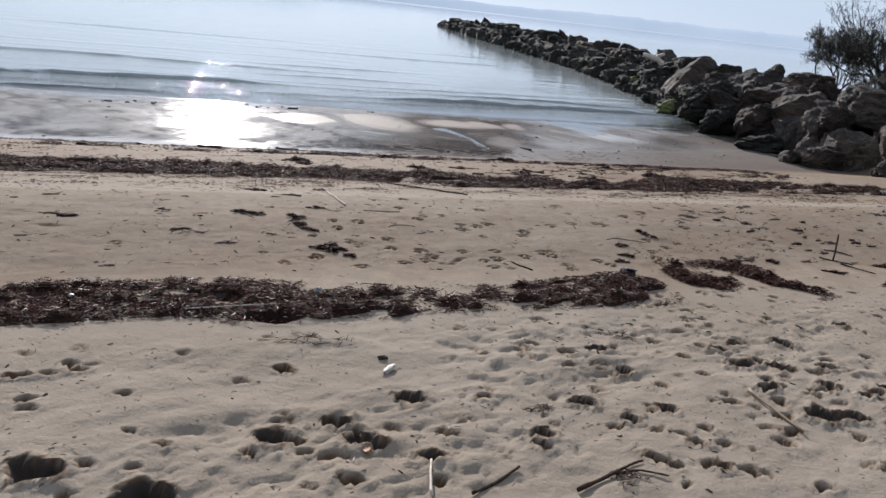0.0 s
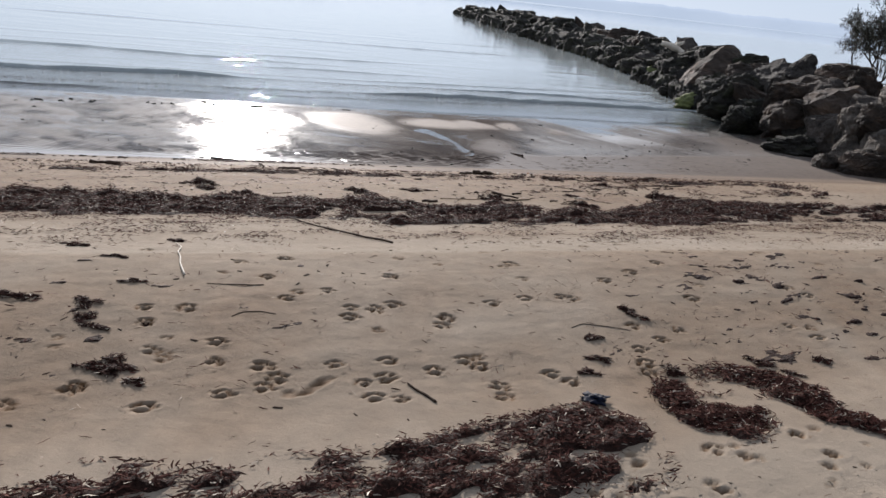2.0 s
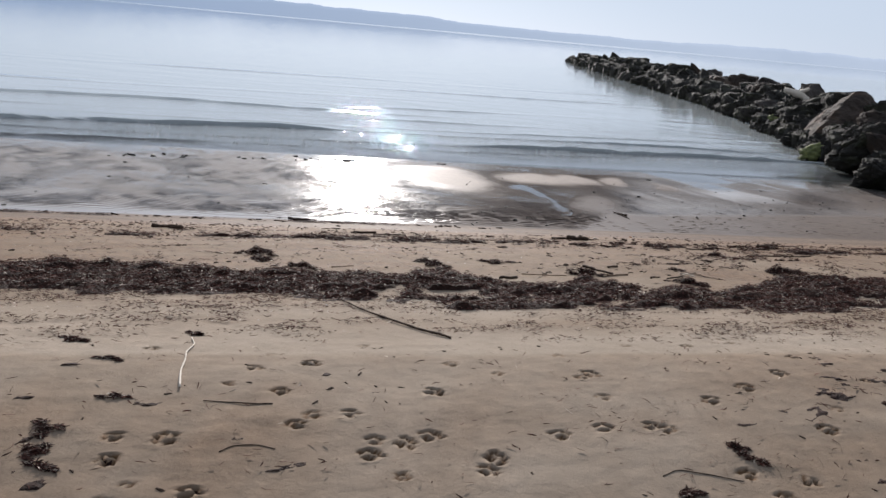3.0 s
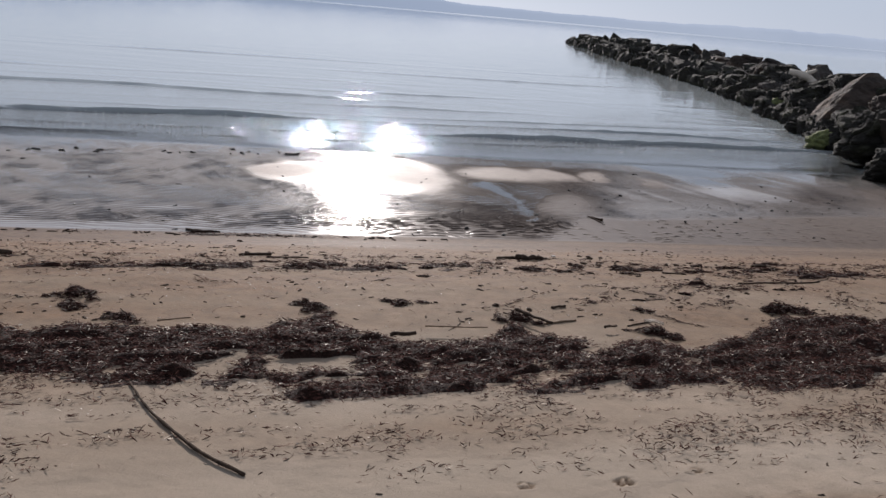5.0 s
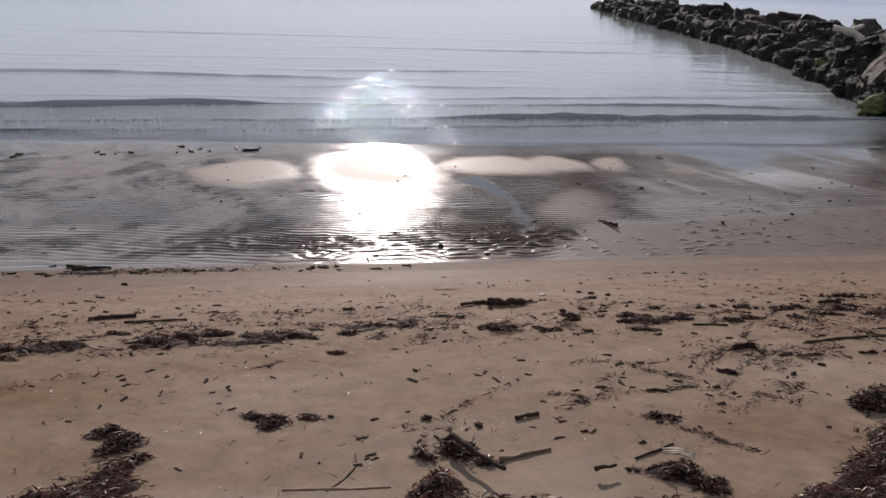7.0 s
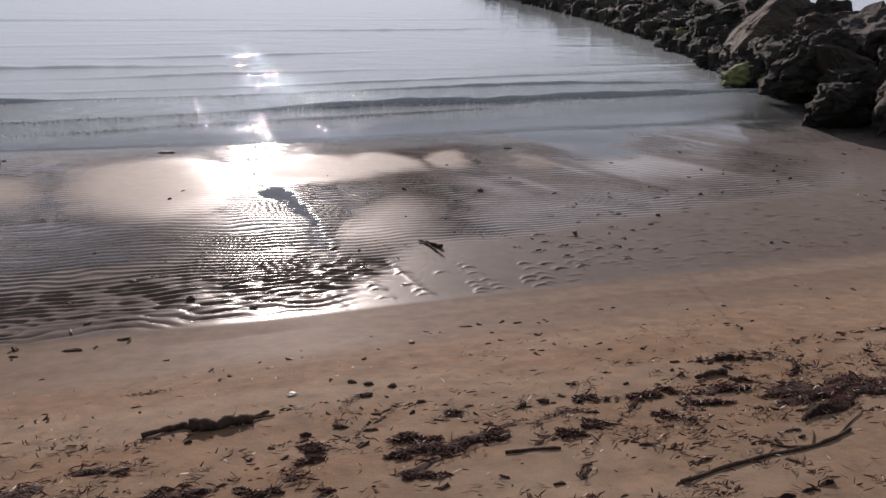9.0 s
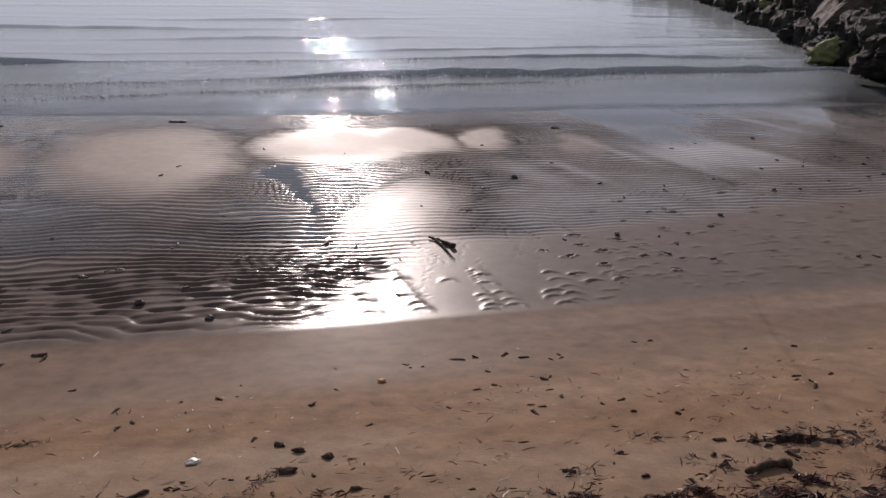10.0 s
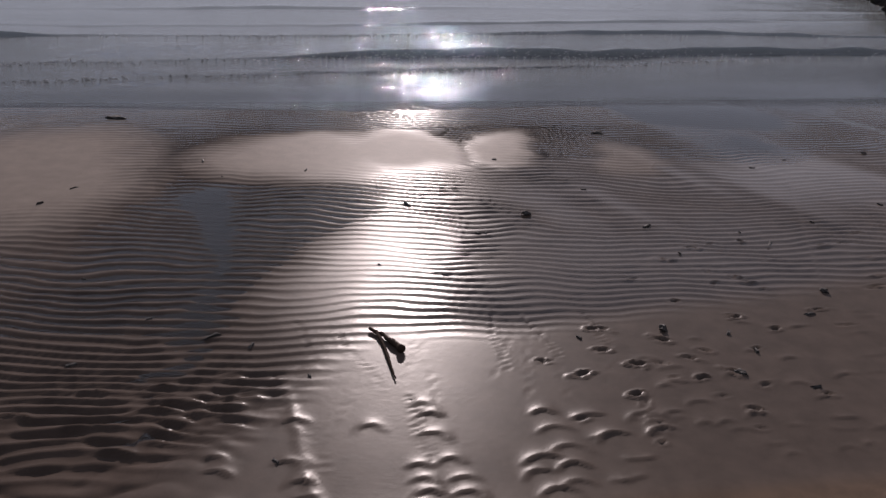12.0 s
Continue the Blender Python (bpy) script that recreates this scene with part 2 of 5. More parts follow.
def bars(x, y):
    """The smooth sand bars that stand out of the rippled flat."""
    wx, wy = x + 0.5 * (fbm(x * 1.3, y * 1.3, 31) - 0.5), y + 0.5 * (fbm(x * 1.3, y * 1.3, 35) - 0.5)
    wx = wx + 0.14 * (fbm(x * 5, y * 7, 37, 3) - 0.5)
    b = np.zeros_like(x)
    for cx, cy, rx, ry, turn, full in ((-1.85, 17.25, .75, 1.12, .35, 1), (-3.35, 16.35, .55, .75, .3, 1), (-.38, 18.25, .68, .62, .2, 1), (.25, 18.7, .48, .46, .1, 1),
                                       (1.0, 19.15, .24, .50, .15, .9), (2.05, 19.2, .22, .45, .3, .5)):
        b = np.maximum(b, full * blob(wx, wy, cx, cy, rx, ry, turn, .45))
    return b


def smooth_patch(x, y):
    """Firm wet sand without ripples, from the foot of the slope out to the flat."""
    wx = x + 0.25 * (fbm(x * 2, y * 2, 41) - 0.5)
    near = sstep(0.78, 1.12, wx - 0.25 * (y - 15.2)) * sstep(.12, -.22, y - np.interp(x, [.5, .9, 1.7, 3.6, 6.5], [15.75, 15.9, 16.1, 17.45, 19.3]))
    up = 0.75 * blob(wx, y, 0.80, 16.40, 0.36, 0.75, 0.05, 0.6)
    return np.clip(near + up, 0, 1)


def fingers(x, y):
    """Smooth tongues of standing water that run off slantwise beside the rocks."""
    streak = sstep(.40, .60, fbm((x + 0.9 * y) * 1.1, (y - 0.9 * x) * 0.20, 221, 3))
    v = y - SLANT * x
    return streak * sstep(0.2, 1.8, x) * sstep(6.2, 4.6, x) * sstep(16.0, 17.4, v)


def channel(x, y):
    """A shallow meandering pool between the bars, draining to the foot of the slope."""
    cx = np.interp(y, [14.3, 14.9, 15.4, 15.8, 16.3, 16.7, 17.1, 17.5], [.85, .42, .40, .34, .05, -.18, -.55, -.62])
    half = np.interp(y, [14.3, 15.0, 15.7, 16.0, 16.6, 17.0, 17.5], [.03, .05, .11, .06, .09, .20, .05])
    d = np.abs(x - cx + .38 * (fbm(x * 3.2, y * 3.2, 281, 4) - .5)) / half
    return sstep(1.3, .7, d) * sstep(14.2, 14.5, y) * sstep(17.55, 17.3, y)


def ripple_amp(x, y):
    v = y - SLANT * x
    a = sstep(14.0, 14.5, v) * sstep(20.9, 19.9, v) * (0.45 + 1.0 * fbm(x * 0.8, y * 0.8, 51))
    a = a * (1 - bars(x, y)) * (1 - smooth_patch(x, y))
    a = a * (1 - 0.4 * fingers(x, y)) * (1 - 0.35 * channel(x, y))
    return a * (1 - 0.22 * sstep(.7, 2.0, x)) * (1 - 0.6 * sstep(3.4, 6.0, x + 0.4 * (17 - y)))


def ripples(x, y):
    warp = 0.55 * (fbm(x * 0.55, y * 0.55, 61, 3) - 0.5) + 0.17 * (fbm(x * 1.9, y * 1.9, 65, 3) - 0.5)
    w = y - 0.33 * x + warp
    lam = 0.080
    p = w / lam * 2 * np.pi
    return (np.cos(p) + 0.28 * np.cos(2 * p + 0.6)) * 0.0058


def runnels(x, y):
    """Larger, broken ripples at the foot of the slope."""
    v = y - SLANT * x
    here = sstep(13.85, 14.05, v) * sstep(15.1, 14.6, v) * (0.55 + 0.45 * sstep(-1.8, -0.5, x)) * sstep(-5, -3, x) * sstep(1.15, 0.85, x - 0.25 * (y - 15.2))
    w = y - 0.36 * x + 0.40 * (fbm(x * 1.8, y * 1.8, 71, 3) - 0.5) + 0.13 * (fbm(x * 5, y * 5, 73, 2) - 0.5)
    p = w / 0.105 * np.pi
    strength = 0.55 + 0.45 * sstep(.38, .62, fbm(x * 2.6, y * 3.4, 75))
    return here * strength * (np.abs(np.sin(p)) ** 0.6 - 0.7) * 0.0185 + here * 0.006 * (fbm(x * 5, y * 5, 77, 3) - 0.5)


# fine lines near the walk, coarse ones far off
xs = np.concatenate([[-4000, -900, -250, -90, -40, -24, -17, -13], np.arange(-10.5, -4.3, 0.09), np.arange(-4.3, -2.2, 0.05), np.arange(-2.2, 3.2, 0.0150),
                     np.arange(3.2, 5.6, 0.032), np.arange(5.6, 11, 0.085), [11.3, 11.8, 12.5, 13.5, 15, 18, 24, 40, 90, 250, 900, 4000]])
vs = np.concatenate([[-80, -40, -20, -12, -8, -6, -4, -3, -2.2], np.arange(-1.6, 0.8, 0.05), np.arange(0.8, 4.2, 0.0175), np.arange(4.2, 7.2, 0.0135), np.arange(7.2, 13.7, 0.042),
                     np.arange(13.7, 16, 0.0125), np.arange(16, 19.4, 0.0142), np.arange(19.4, 20.6, 0.017), np.arange(20.6, 24, 0.07), [24.5, 25.5, 27, 30, 36, 48, 80, 200, 600, 2000, 6000]])
GX, GV = np.meshgrid(xs, vs)
GY = GV + SLANT * GX
near = (np.abs(GX) < 30) & (GV > -12) & (GV < 30)

Z = shore_profile(GV)
dry = sstep(3.6, 3.0, GV + 0.4 * (fbm(GX, GV, 3) - 0.5))            # loose trodden sand
firm = sstep(4.2, 4.6, GV) * sstep(13.6, 13.0, GV)
Z = Z + near * (0.05 * (fbm(GX * 0.35, GV * 0.6, 11, 3) - 0.5) * sstep(13.5, 11.5, GV))
trample = sstep(.50, .62, fbm(GX * 0.9 + 4, GV * 1.1, 301, 3))                # patches churned by many feet
Z = Z + near * dry * (0.050 * (fbm(GX * 2.2, GV * 2.2, 13, 3) - 0.5) + (0.017 + 0.017 * trample) * (fbm(GX * 7, GV * 9, 14, 5) - 0.5))
Z = Z + near * dry * trample * (0.012 * (fbm(GX * 13, GV * 15, 305, 4) - 0.5) - 0.010 * sstep(.62, .72, fbm(GX * 17, GV * 19, 309, 2)))
Z = Z + near * firm * (0.014 * (fbm(GX * 1.8, GV * 3.2, 19, 5) - 0.5) + 0.006 * (fbm(GX * 9, GV * 12, 21, 3) - 0.5))
flat = (GV > 13.5) & (GV < 20.6) & near
fx, fy = GX[flat], GY[flat]
Z[flat] += ripple_amp(fx, fy) * ripples(fx, fy) + runnels(fx, fy) + 0.008 * bars(fx, fy) - 0.003 * channel(fx, fy) + 0.006 * (fbm(fx * 0.7, fy * 0.7, 81, 3) - 0.5)
# a low shelf of wet sand beside the rocks
def shelf(x, v):
    return 0.016 * sstep(2.8, 5.0, x) * sstep(22.0, 20.0, v + 1.6 * (fbm(x * 0.7, v * 0.9, 261, 4) - 0.5)) * sstep(15, 17, v)


Z = Z + near * shelf(GX, GV)
# the bank behind the breakwater
bank = sstep(8.4, 10.6, GX) * sstep(31, 25, GY) * sstep(9.0, 13, GY) * near
Z = Z + bank * np.maximum(0, 1.25 - Z)

DAMP_SHADE = np.zeros_like(Z)                                               # dark of the prints: damp sand plus their shade, put into colour


def dent(x, y, rx, ry, turn, depth, rim=0.35, ragged=1.0, wall=0.6):
    """Presses an oval hollow with a raised rim into the sand."""
    reach = 2.2 * max(rx, ry)
    v = y - SLANT * x
    i0, i1 = np.searchsorted(xs, [x - reach, x + reach])
    j0, j1 = np.searchsorted(vs, [v - reach * 1.5, v + reach * 1.5])
    if i1 <= i0 or j1 <= j0:
        return
    px, py = GX[j0:j1, i0:i1] - x, GY[j0:j1, i0:i1] - y
    c, s = math.cos(turn), math.sin(turn)
    r = np.sqrt(((px * c + py * s) / rx) ** 2 + ((-px * s + py * c) / ry) ** 2)
    size = 0.5 / max(rx, ry)
    r = r * (0.84 + 0.32 * fbm((px + x) * size * 11 + 3, (py + y) * size * 11 + 5, 215, 2)) * (1 - 0.55 * ragged + 1.15 * ragged * fbm((px + x) * size * 3.0 + 31, (py + y) * size * 3.0 + 7, 211, 3))
    DAMP_SHADE[j0:j1, i0:i1] += depth * (sstep(1.28, 0.95, r) if max(rx, ry) > 0.035 and depth > 0.03 else sstep(1.05, 0.7, r))
    Z[j0:j1, i0:i1] += -depth * sstep(1.02, wall, r) + depth * rim * np.exp(-((r - 1.28) / 0.32) ** 2)


def paw(x, y, turn, size=0.045, depth=0.016):
    c, s = math.cos(turn), math.sin(turn)
    dent(x, y, size * 0.62, size * 0.46, turn, depth, 0.10, 0.9, 0.60)
    for a, b in ((-0.85, 0.75), (-0.32, 1.2), (0.32, 1.2), (0.85, 0.75)):
        px, py = a * size, b * size
        dent(x + px * c - py * s, y + px * s + py * c, size * 0.32, size * 0.40, turn, depth * 0.9, 0.14, 0.7, 0.60)


# deep tread holes in the loose sand
for hx, hy, hr in ((-.29, 1.98, .085), (-.09, 2.18, .07), (.04, 2.04, .07), (.15, 2.48, .05), (.21, 2.46, .05), (.94, 2.66, .07), (1.84, 3.35, .065),
                   (2.03, 3.36, .07), (2.31, 3.44, .065), (1.09, 3.34, .055), (1.77, 3.56, .055), (2.19, 3.77, .055), (2.05, 2.78, .08), (2.2, 2.8, .07),
                   (.74, 2.29, .05), (.74, 2.18, .045), (.32, 1.97, .06), (-.58, 1.52, .10), (-.98, 1.55, .08), (1.13, 2.53, .05), (1.32, 2.67, .05), (1.19, 3.10, .05), (1.88, 3.04, .055), (2.22, 3.16, .06), (2.36, 3.07, .045), (2.71, 4.27, .05), (2.54, 3.23, .055), (2.62, 3.05, .05), (2.45, 2.95, .05)):
    dent(hx, hy, hr * rng.uniform(.70, .95), hr * rng.uniform(.60, .90), rng.uniform(-.8, .8), 0.045 + 0.4 * hr * rng.uniform(.5, 1.2), 0.22, 1.1, .5)
    if hr > .06:                                                     # a second tread that runs into the first
        dent(hx + rng.uniform(-1, 1) * hr, hy + rng.uniform(-.5, .5) * hr, hr * .55, hr * .4, rng.uniform(-1, 1), .04, .15, 1.1, .62)
for hx, hy in ((-.83, 1.46), (-.69, 1.65), (-.35, 1.84), (-.06, 1.89), (.17, 2.38), (-.86, 1.64), (-.66, 1.84), (-.8, 1.89), (-1.29, 2.42), (-1.23, 2.37), (-1.42, 2.25), (-1.28, 2.06), (-1.25, 1.99), (-.94, 2.18), (-.56, 2.47),
               (-.41, 2.65), (-.15, 1.91), (.06, 1.73), (.92, 3.07), (.48, 3.1), (.73, 3.32), (1.24, 2.45), (1.33, 2.42), (1.45, 2.5), (1.37, 2.36), (1.5, 2.38), (1.39, 2.18), (1.54, 2.17), (1.61, 2.17), (1.25, 2.15), (1.19, 2.18),
               (1.26, 1.99), (1.44, 2.17), (1.81, 2.12), (1.9, 3.68), (1.96, 3.08), (2.18, 3.1), (2.06, 3.02), (1.89, 2.91), (2.64, 3.72), (1.91, 4.33)):
    hr = rng.uniform(.026, .042)
    dent(hx, hy, hr * rng.uniform(1, 1.5), hr * rng.uniform(.6, 1), rng.uniform(-.6, .8), hr * rng.uniform(.5, .9), .35, 1.2, .6)
for k in range(40):                                                  # a much trodden corner
    hx, hy, hr = rng.normal(2.15, .45), rng.normal(3.05, .38), rng.uniform(.018, .042)
    dent(hx, hy, hr * rng.uniform(.9, 1.5), hr, rng.uniform(-1, 1), hr * rng.uniform(.4, .8), .25, 1.1, .45)
for k in range(170):                                                 # small scuffs at the edge of the loose sand
    hx, hv, hr = rng.uniform(1.3, 4.6), rng.uniform(1.6, 3.9), rng.uniform(.014, .034)
    dent(hx, hv + SLANT * hx, hr * rng.uniform(1, 1.7), hr, rng.uniform(-1, 1), hr * rng.uniform(.3, .7), .3, 1.0, .45)
for k in range(420):
    hx, hv = rng.uniform(-3.5, 4.5), rng.uniform(-0.8, 3.3)
    if fbm(np.array([hx * 1.1 + 7]), np.array([hv * 1.3]), 317, 3)[0] < .47:
        continue
    hr = rng.uniform(0.012, 0.036)
    if rng.rand() < 0.30:
        paw(hx, hv + SLANT * hx, rng.uniform(-1.2, 1.2), rng.uniform(.035, .05), rng.uniform(.014, .024))
    else:
        dent(hx, hv + SLANT * hx, hr * 1.5, hr, rng.uniform(-.9, .9), hr * rng.uniform(.4, .9), 0.22, 1.1, .5)
# paw prints on the firm sand behind the berm and on it
def trodden(hx, hy):
    paw(hx, hy, rng.uniform(-1.0, 1.0), rng.uniform(.036, .050), rng.uniform(.018, .030))
    for k in range(3):                                               # crumbs kicked out of the print
        dent(hx + rng.normal(0, .05), hy + rng.normal(0, .05), rng.uniform(.010, .018), rng.uniform(.010, .016), 0, -rng.uniform(.003, .007), 0.0, .8, .2)


for hx, hy in ((-.5, 6.11), (-.28, 6.27), (-.26, 5.89), (.1, 5.8), (-.07, 5.62), (-.48, 5.32), (-.68, 5.26), (-.61, 5.11), (.27, 5.63), (.37, 5.66), (.47, 5.75), (.37, 6.16), (-.25, 5.03), (-.21, 4.86),
               (0, 4.87), (.12, 4.79), (.07, 4.69), (-.07, 4.59), (.48, 4.87), (.56, 4.94), (.55, 4.74), (.65, 4.76), (.32, 4.99), (.55, 5.1), (-.66, 4.48), (.28, 5.51), (.77, 5.08), (-.67, 4.45), (-.83, 4.28), (-.32, 4.4)):
    trodden(hx, hy)
for hx, hy in ((1.01, 5.99), (1.19, 6.13), (1.39, 6.23), (1.47, 6.23), (1.9, 6.89), (2.09, 7.18), (2.23, 6.55), (2.04, 6.03), (1.93, 5.85), (1.8, 5.68), (1.82, 5.51), (1.79, 5.41), (1.32, 5.23), (1.42, 5.18),
               (.9, 5.23), (.99, 5.19), (1.05, 5.02), (1.08, 4.91), (1.08, 6.73), (1.71, 6.65), (2.92, 7.02), (3.06, 6.93), (2.76, 6.34), (2.9, 6.23), (.74, 5.69), (.74, 5.58), (1.69, 4.0), (1.57, 4.27), (1.96, 4.64), (1.92, 3.7), (.79, 3.68), (.34, 3.42)):
    trodden(hx, hy)
for k in range(90):
    hx, hv = rng.normal(0.6, 2.6), rng.uniform(4.5, 6.9)
    if abs(hx - .6) > 1.5 or rng.rand() < .35:
        paw(hx, hv + SLANT * hx, rng.uniform(-1.6, 1.6), rng.uniform(.022, .042), rng.uniform(.010, .024))
for k in range(10):                                                  # the ribbed sole of one shoe, and its heel
    dent(0.245 + 0.008 * k, 4.71 + 0.020 * k, 0.046 - 0.0016 * abs(k - 6), 0.0125, 0.45, 0.009, 0.25, .2, .6)
dent(0.19, 4.70, .036, .040, .4, .008, .2, .2, .7)


def scour(x, y, half, lean, bow, height, back=0.045):
    """A small arched step in the wet sand: steep to landward, easing out to seaward."""
    v = y - SLANT * x
    i0, i1 = np.searchsorted(xs, [x - 2 * half, x + 2 * half])
    j0, j1 = np.searchsorted(vs, [v - 0.2 - 2 * half, v + 0.3 + 2 * half])
    px, py = GX[j0:j1, i0:i1] - x, GY[j0:j1, i0:i1] - y
    c, sn = math.cos(lean), math.sin(lean)
    a, b = px * c + py * sn, -px * sn + py * c
    b = b + bow * a * a / half + 0.012 * (fbm(px * 14 + 40 + x, py * 14 + 40 + y, 251, 2) - 0.5)
    Z[j0:j1, i0:i1] += 0.78 * height * np.where(b > 0, np.exp(-b / (0.5 * back)), np.exp(-(b / 0.007) ** 2)) * sstep(1.25, 0.6, np.abs(a) / half)


CREASES = ((0.76, 15.79, 1.03, 15.44), (1.57, 16.23, 1.77, 15.69), (1.75, 16.21, 1.98, 15.88), (0.85, 15.32, 1.29, 14.84), (1.45, 15.35, 1.64, 15.00), (0.97, 15.76, 1.31, 15.40), (2.02, 16.35, 2.18, 16.05), (2.35, 15.65, 2.43, 15.43))
# arched scour steps on the smooth wet sand, in the ranks that the ebb left
for sx, sy in ((1.51, 15.34), (1.56, 15.28), (1.62, 15.16), (1.61, 14.96), (1.66, 14.89), (1.69, 14.83), (1.68, 14.76), (1.71, 15.03), (1.78, 14.94), (1.83, 14.87), (1.36, 15.13),
               (1.08, 15.07), (1.17, 14.83), (1.25, 14.74), (1.31, 14.67), (.91, 14.77), (.97, 14.70), (1.05, 14.55), (.82, 15.08)):
    scour(sx, sy, rng.uniform(.045, .065), rng.uniform(.0, .45), rng.uniform(.35, .9), rng.uniform(.007, .012))
for sx, sy in ((1.97, 15.44), (2.03, 15.34), (2.14, 15.46), (2.10, 15.24), (2.24, 15.36), (2.01, 15.14), (2.01, 15.05), (2.10, 14.98), (2.16, 15.04), (2.13, 15.14), (2.34, 15.54), (2.42, 15.46)):
    scour(sx, sy, rng.uniform(.05, .085), rng.uniform(.3, .8), rng.uniform(.1, .8), rng.uniform(.008, .013))
for sx, sy in ((2.31, 15.93), (2.40, 16.2), (2.08, 15.76), (2.32, 15.68), (1.90, 15.82), (2.78, 15.72), (2.71, 16.0), (2.58, 15.9), (2.15, 16.01), (2.08, 16.2), (2.92, 16.5), (2.74, 16.56)):
    dent(sx, sy, rng.uniform(.025, .04), rng.uniform(.014, .022), rng.uniform(-.5, .9), rng.uniform(.010, .018), .5)
for sx, sy, half in ((.47, 15.11, .06), (.62, 15.05, .10), (.82, 15.16, .08), (.70, 15.28, .06), (.57, 14.68, .07), (.34, 14.75, .05), (.52, 14.95, .09), (.25, 15.0, .08), (.05, 14.75, .10)):
    scour(sx, sy, half, rng.uniform(.1, .6), rng.uniform(.2, .7), rng.uniform(.010, .017), .07)
for k in range(26):                                                   # the broken edge between the runnels and the smooth sand
    q = k / 25
    scour(1.0 + .34 * q + rng.normal(0, .012), 15.18 - .52 * q, rng.uniform(.03, .06), 2.15 + rng.normal(0, .25), .2, .003, .02)
for k in range(150):                                                  # weaker marks farther along the shore
    hx, hv = rng.uniform(2.2, 6.0), 14.0 + 1.3 * rng.rand()
    scour(hx, hv + SLANT * hx, rng.uniform(.03, .07), rng.uniform(.1, .8), rng.uniform(-.2, .9), rng.uniform(.003, .008))
for ax, ay, bx, by in CREASES:                                        # thin creases where the last water ran off
    for q in np.linspace(0, 1, 16):
        dent(ax + (bx - ax) * q + .012 * math.sin(7 * q + ax * 9), ay + (by - ay) * q, .010, .030, math.atan2(by - ay, bx - ax) - 1.57, .0032 * (1 - .5 * q), .5, .2)
for k in range(9):                                                    # long faint channels down the smooth sand
    hx, hv = 1.25 + .16 * k + rng.uniform(-.05, .05), 14.35 + rng.uniform(0, .5)
    for q in range(9):
        dent(hx - .012 * q * (k % 3) + rng.normal(0, .006), hv + SLANT * hx + .06 * q, .008, .05, .1, .0008, .4, .2)
for k in range(110):
    hx, hv = rng.uniform(2.0, 6.5), rng.uniform(14.2, 16.4)
    dent(hx, hv + SLANT * hx, rng.uniform(.015, .04), rng.uniform(.010, .018), rng.uniform(-.5, .9), rng.uniform(.005, .012), .6)
for hx, hy, rx in ((-.62, 3.22, .17), (-1.0, 3.45, .22), (-1.75, 3.2, .25)):    # hollows along the landward wrack line
    dent(hx, hy, rx, .07, .35, .05, .15)


def ground_z(x, y):
    """Height of the sand at points, by its own grid."""
    x, y = np.atleast_1d(np.asarray(x, float)), np.atleast_1d(np.asarray(y, float))
    v = y - SLANT * x
    i, j = np.clip(np.searchsorted(xs, x) - 1, 0, len(xs) - 2), np.clip(np.searchsorted(vs, v) - 1, 0, len(vs) - 2)
    a, b = (x - xs[i]) / (xs[i + 1] - xs[i]), (v - vs[j]) / (vs[j + 1] - vs[j])
    return Z[j, i] * (1 - a) * (1 - b) + Z[j, i + 1] * a * (1 - b) + Z[j + 1, i] * (1 - a) * b + Z[j + 1, i + 1] * a * b


def sheet(name, x, y, z, material, attributes=()):
    """A grid mesh from arrays of one shape, smooth shaded."""
    rows, cols = x.shape
    idx = np.arange(rows * cols).reshape(rows, cols)
    quads = np.stack([idx[:-1, :-1], idx[:-1, 1:], idx[1:, 1:], idx[1:, :-1]], -1).reshape(-1, 4)
    return mesh_from(name, np.stack([x, y, z], -1).reshape(-1, 3), quads, [material], attributes=attributes)


def mesh_from(name, co, quads, materials, smooth=True, indices=None, attributes=()):
    me = bpy.data.meshes.new(name)
    me.vertices.add(len(co))
    me.vertices.foreach_set("co", np.asarray(co, np.float32).ravel())
    me.loops.add(quads.size)
    me.loops.foreach_set("vertex_index", quads.ravel().astype(np.int32))
    me.polygons.add(len(quads))
    me.polygons.foreach_set("loop_start", np.arange(0, quads.size, quads.shape[1], dtype=np.int32))
    me.polygons.foreach_set("use_smooth", np.full(len(quads), smooth))
    if indices is not None:
        me.polygons.foreach_set("material_index", np.asarray(indices, np.int32))
    for key, values in attributes:
        me.attributes.new(key, "FLOAT", "POINT").data.foreach_set("value", np.asarray(values, np.float32).ravel())
    for m in materials:
        me.materials.append(m)
    me.update(calc_edges=True)
    return me


edge = 0.25 * (fbm(GX * 0.8, GV * 0.8, 23) - 0.5)
wet = np.clip(0.10 + 0.31 * sstep(3.4, 4.6, GV + edge) * sstep(6.66, 6.52, GV + 0.5 * edge) + 0.50 * sstep(8.2, 9.6, GV) + 0.24 * sstep(6.9, 7.6, GV + edge) * sstep(9.3, 8.4, GV) + 0.20 * sstep(9.2, 10.8, GV + edge) + 0.50 * sstep(11.8, 13.4, GV + 0.6 * edge), 0, 1)
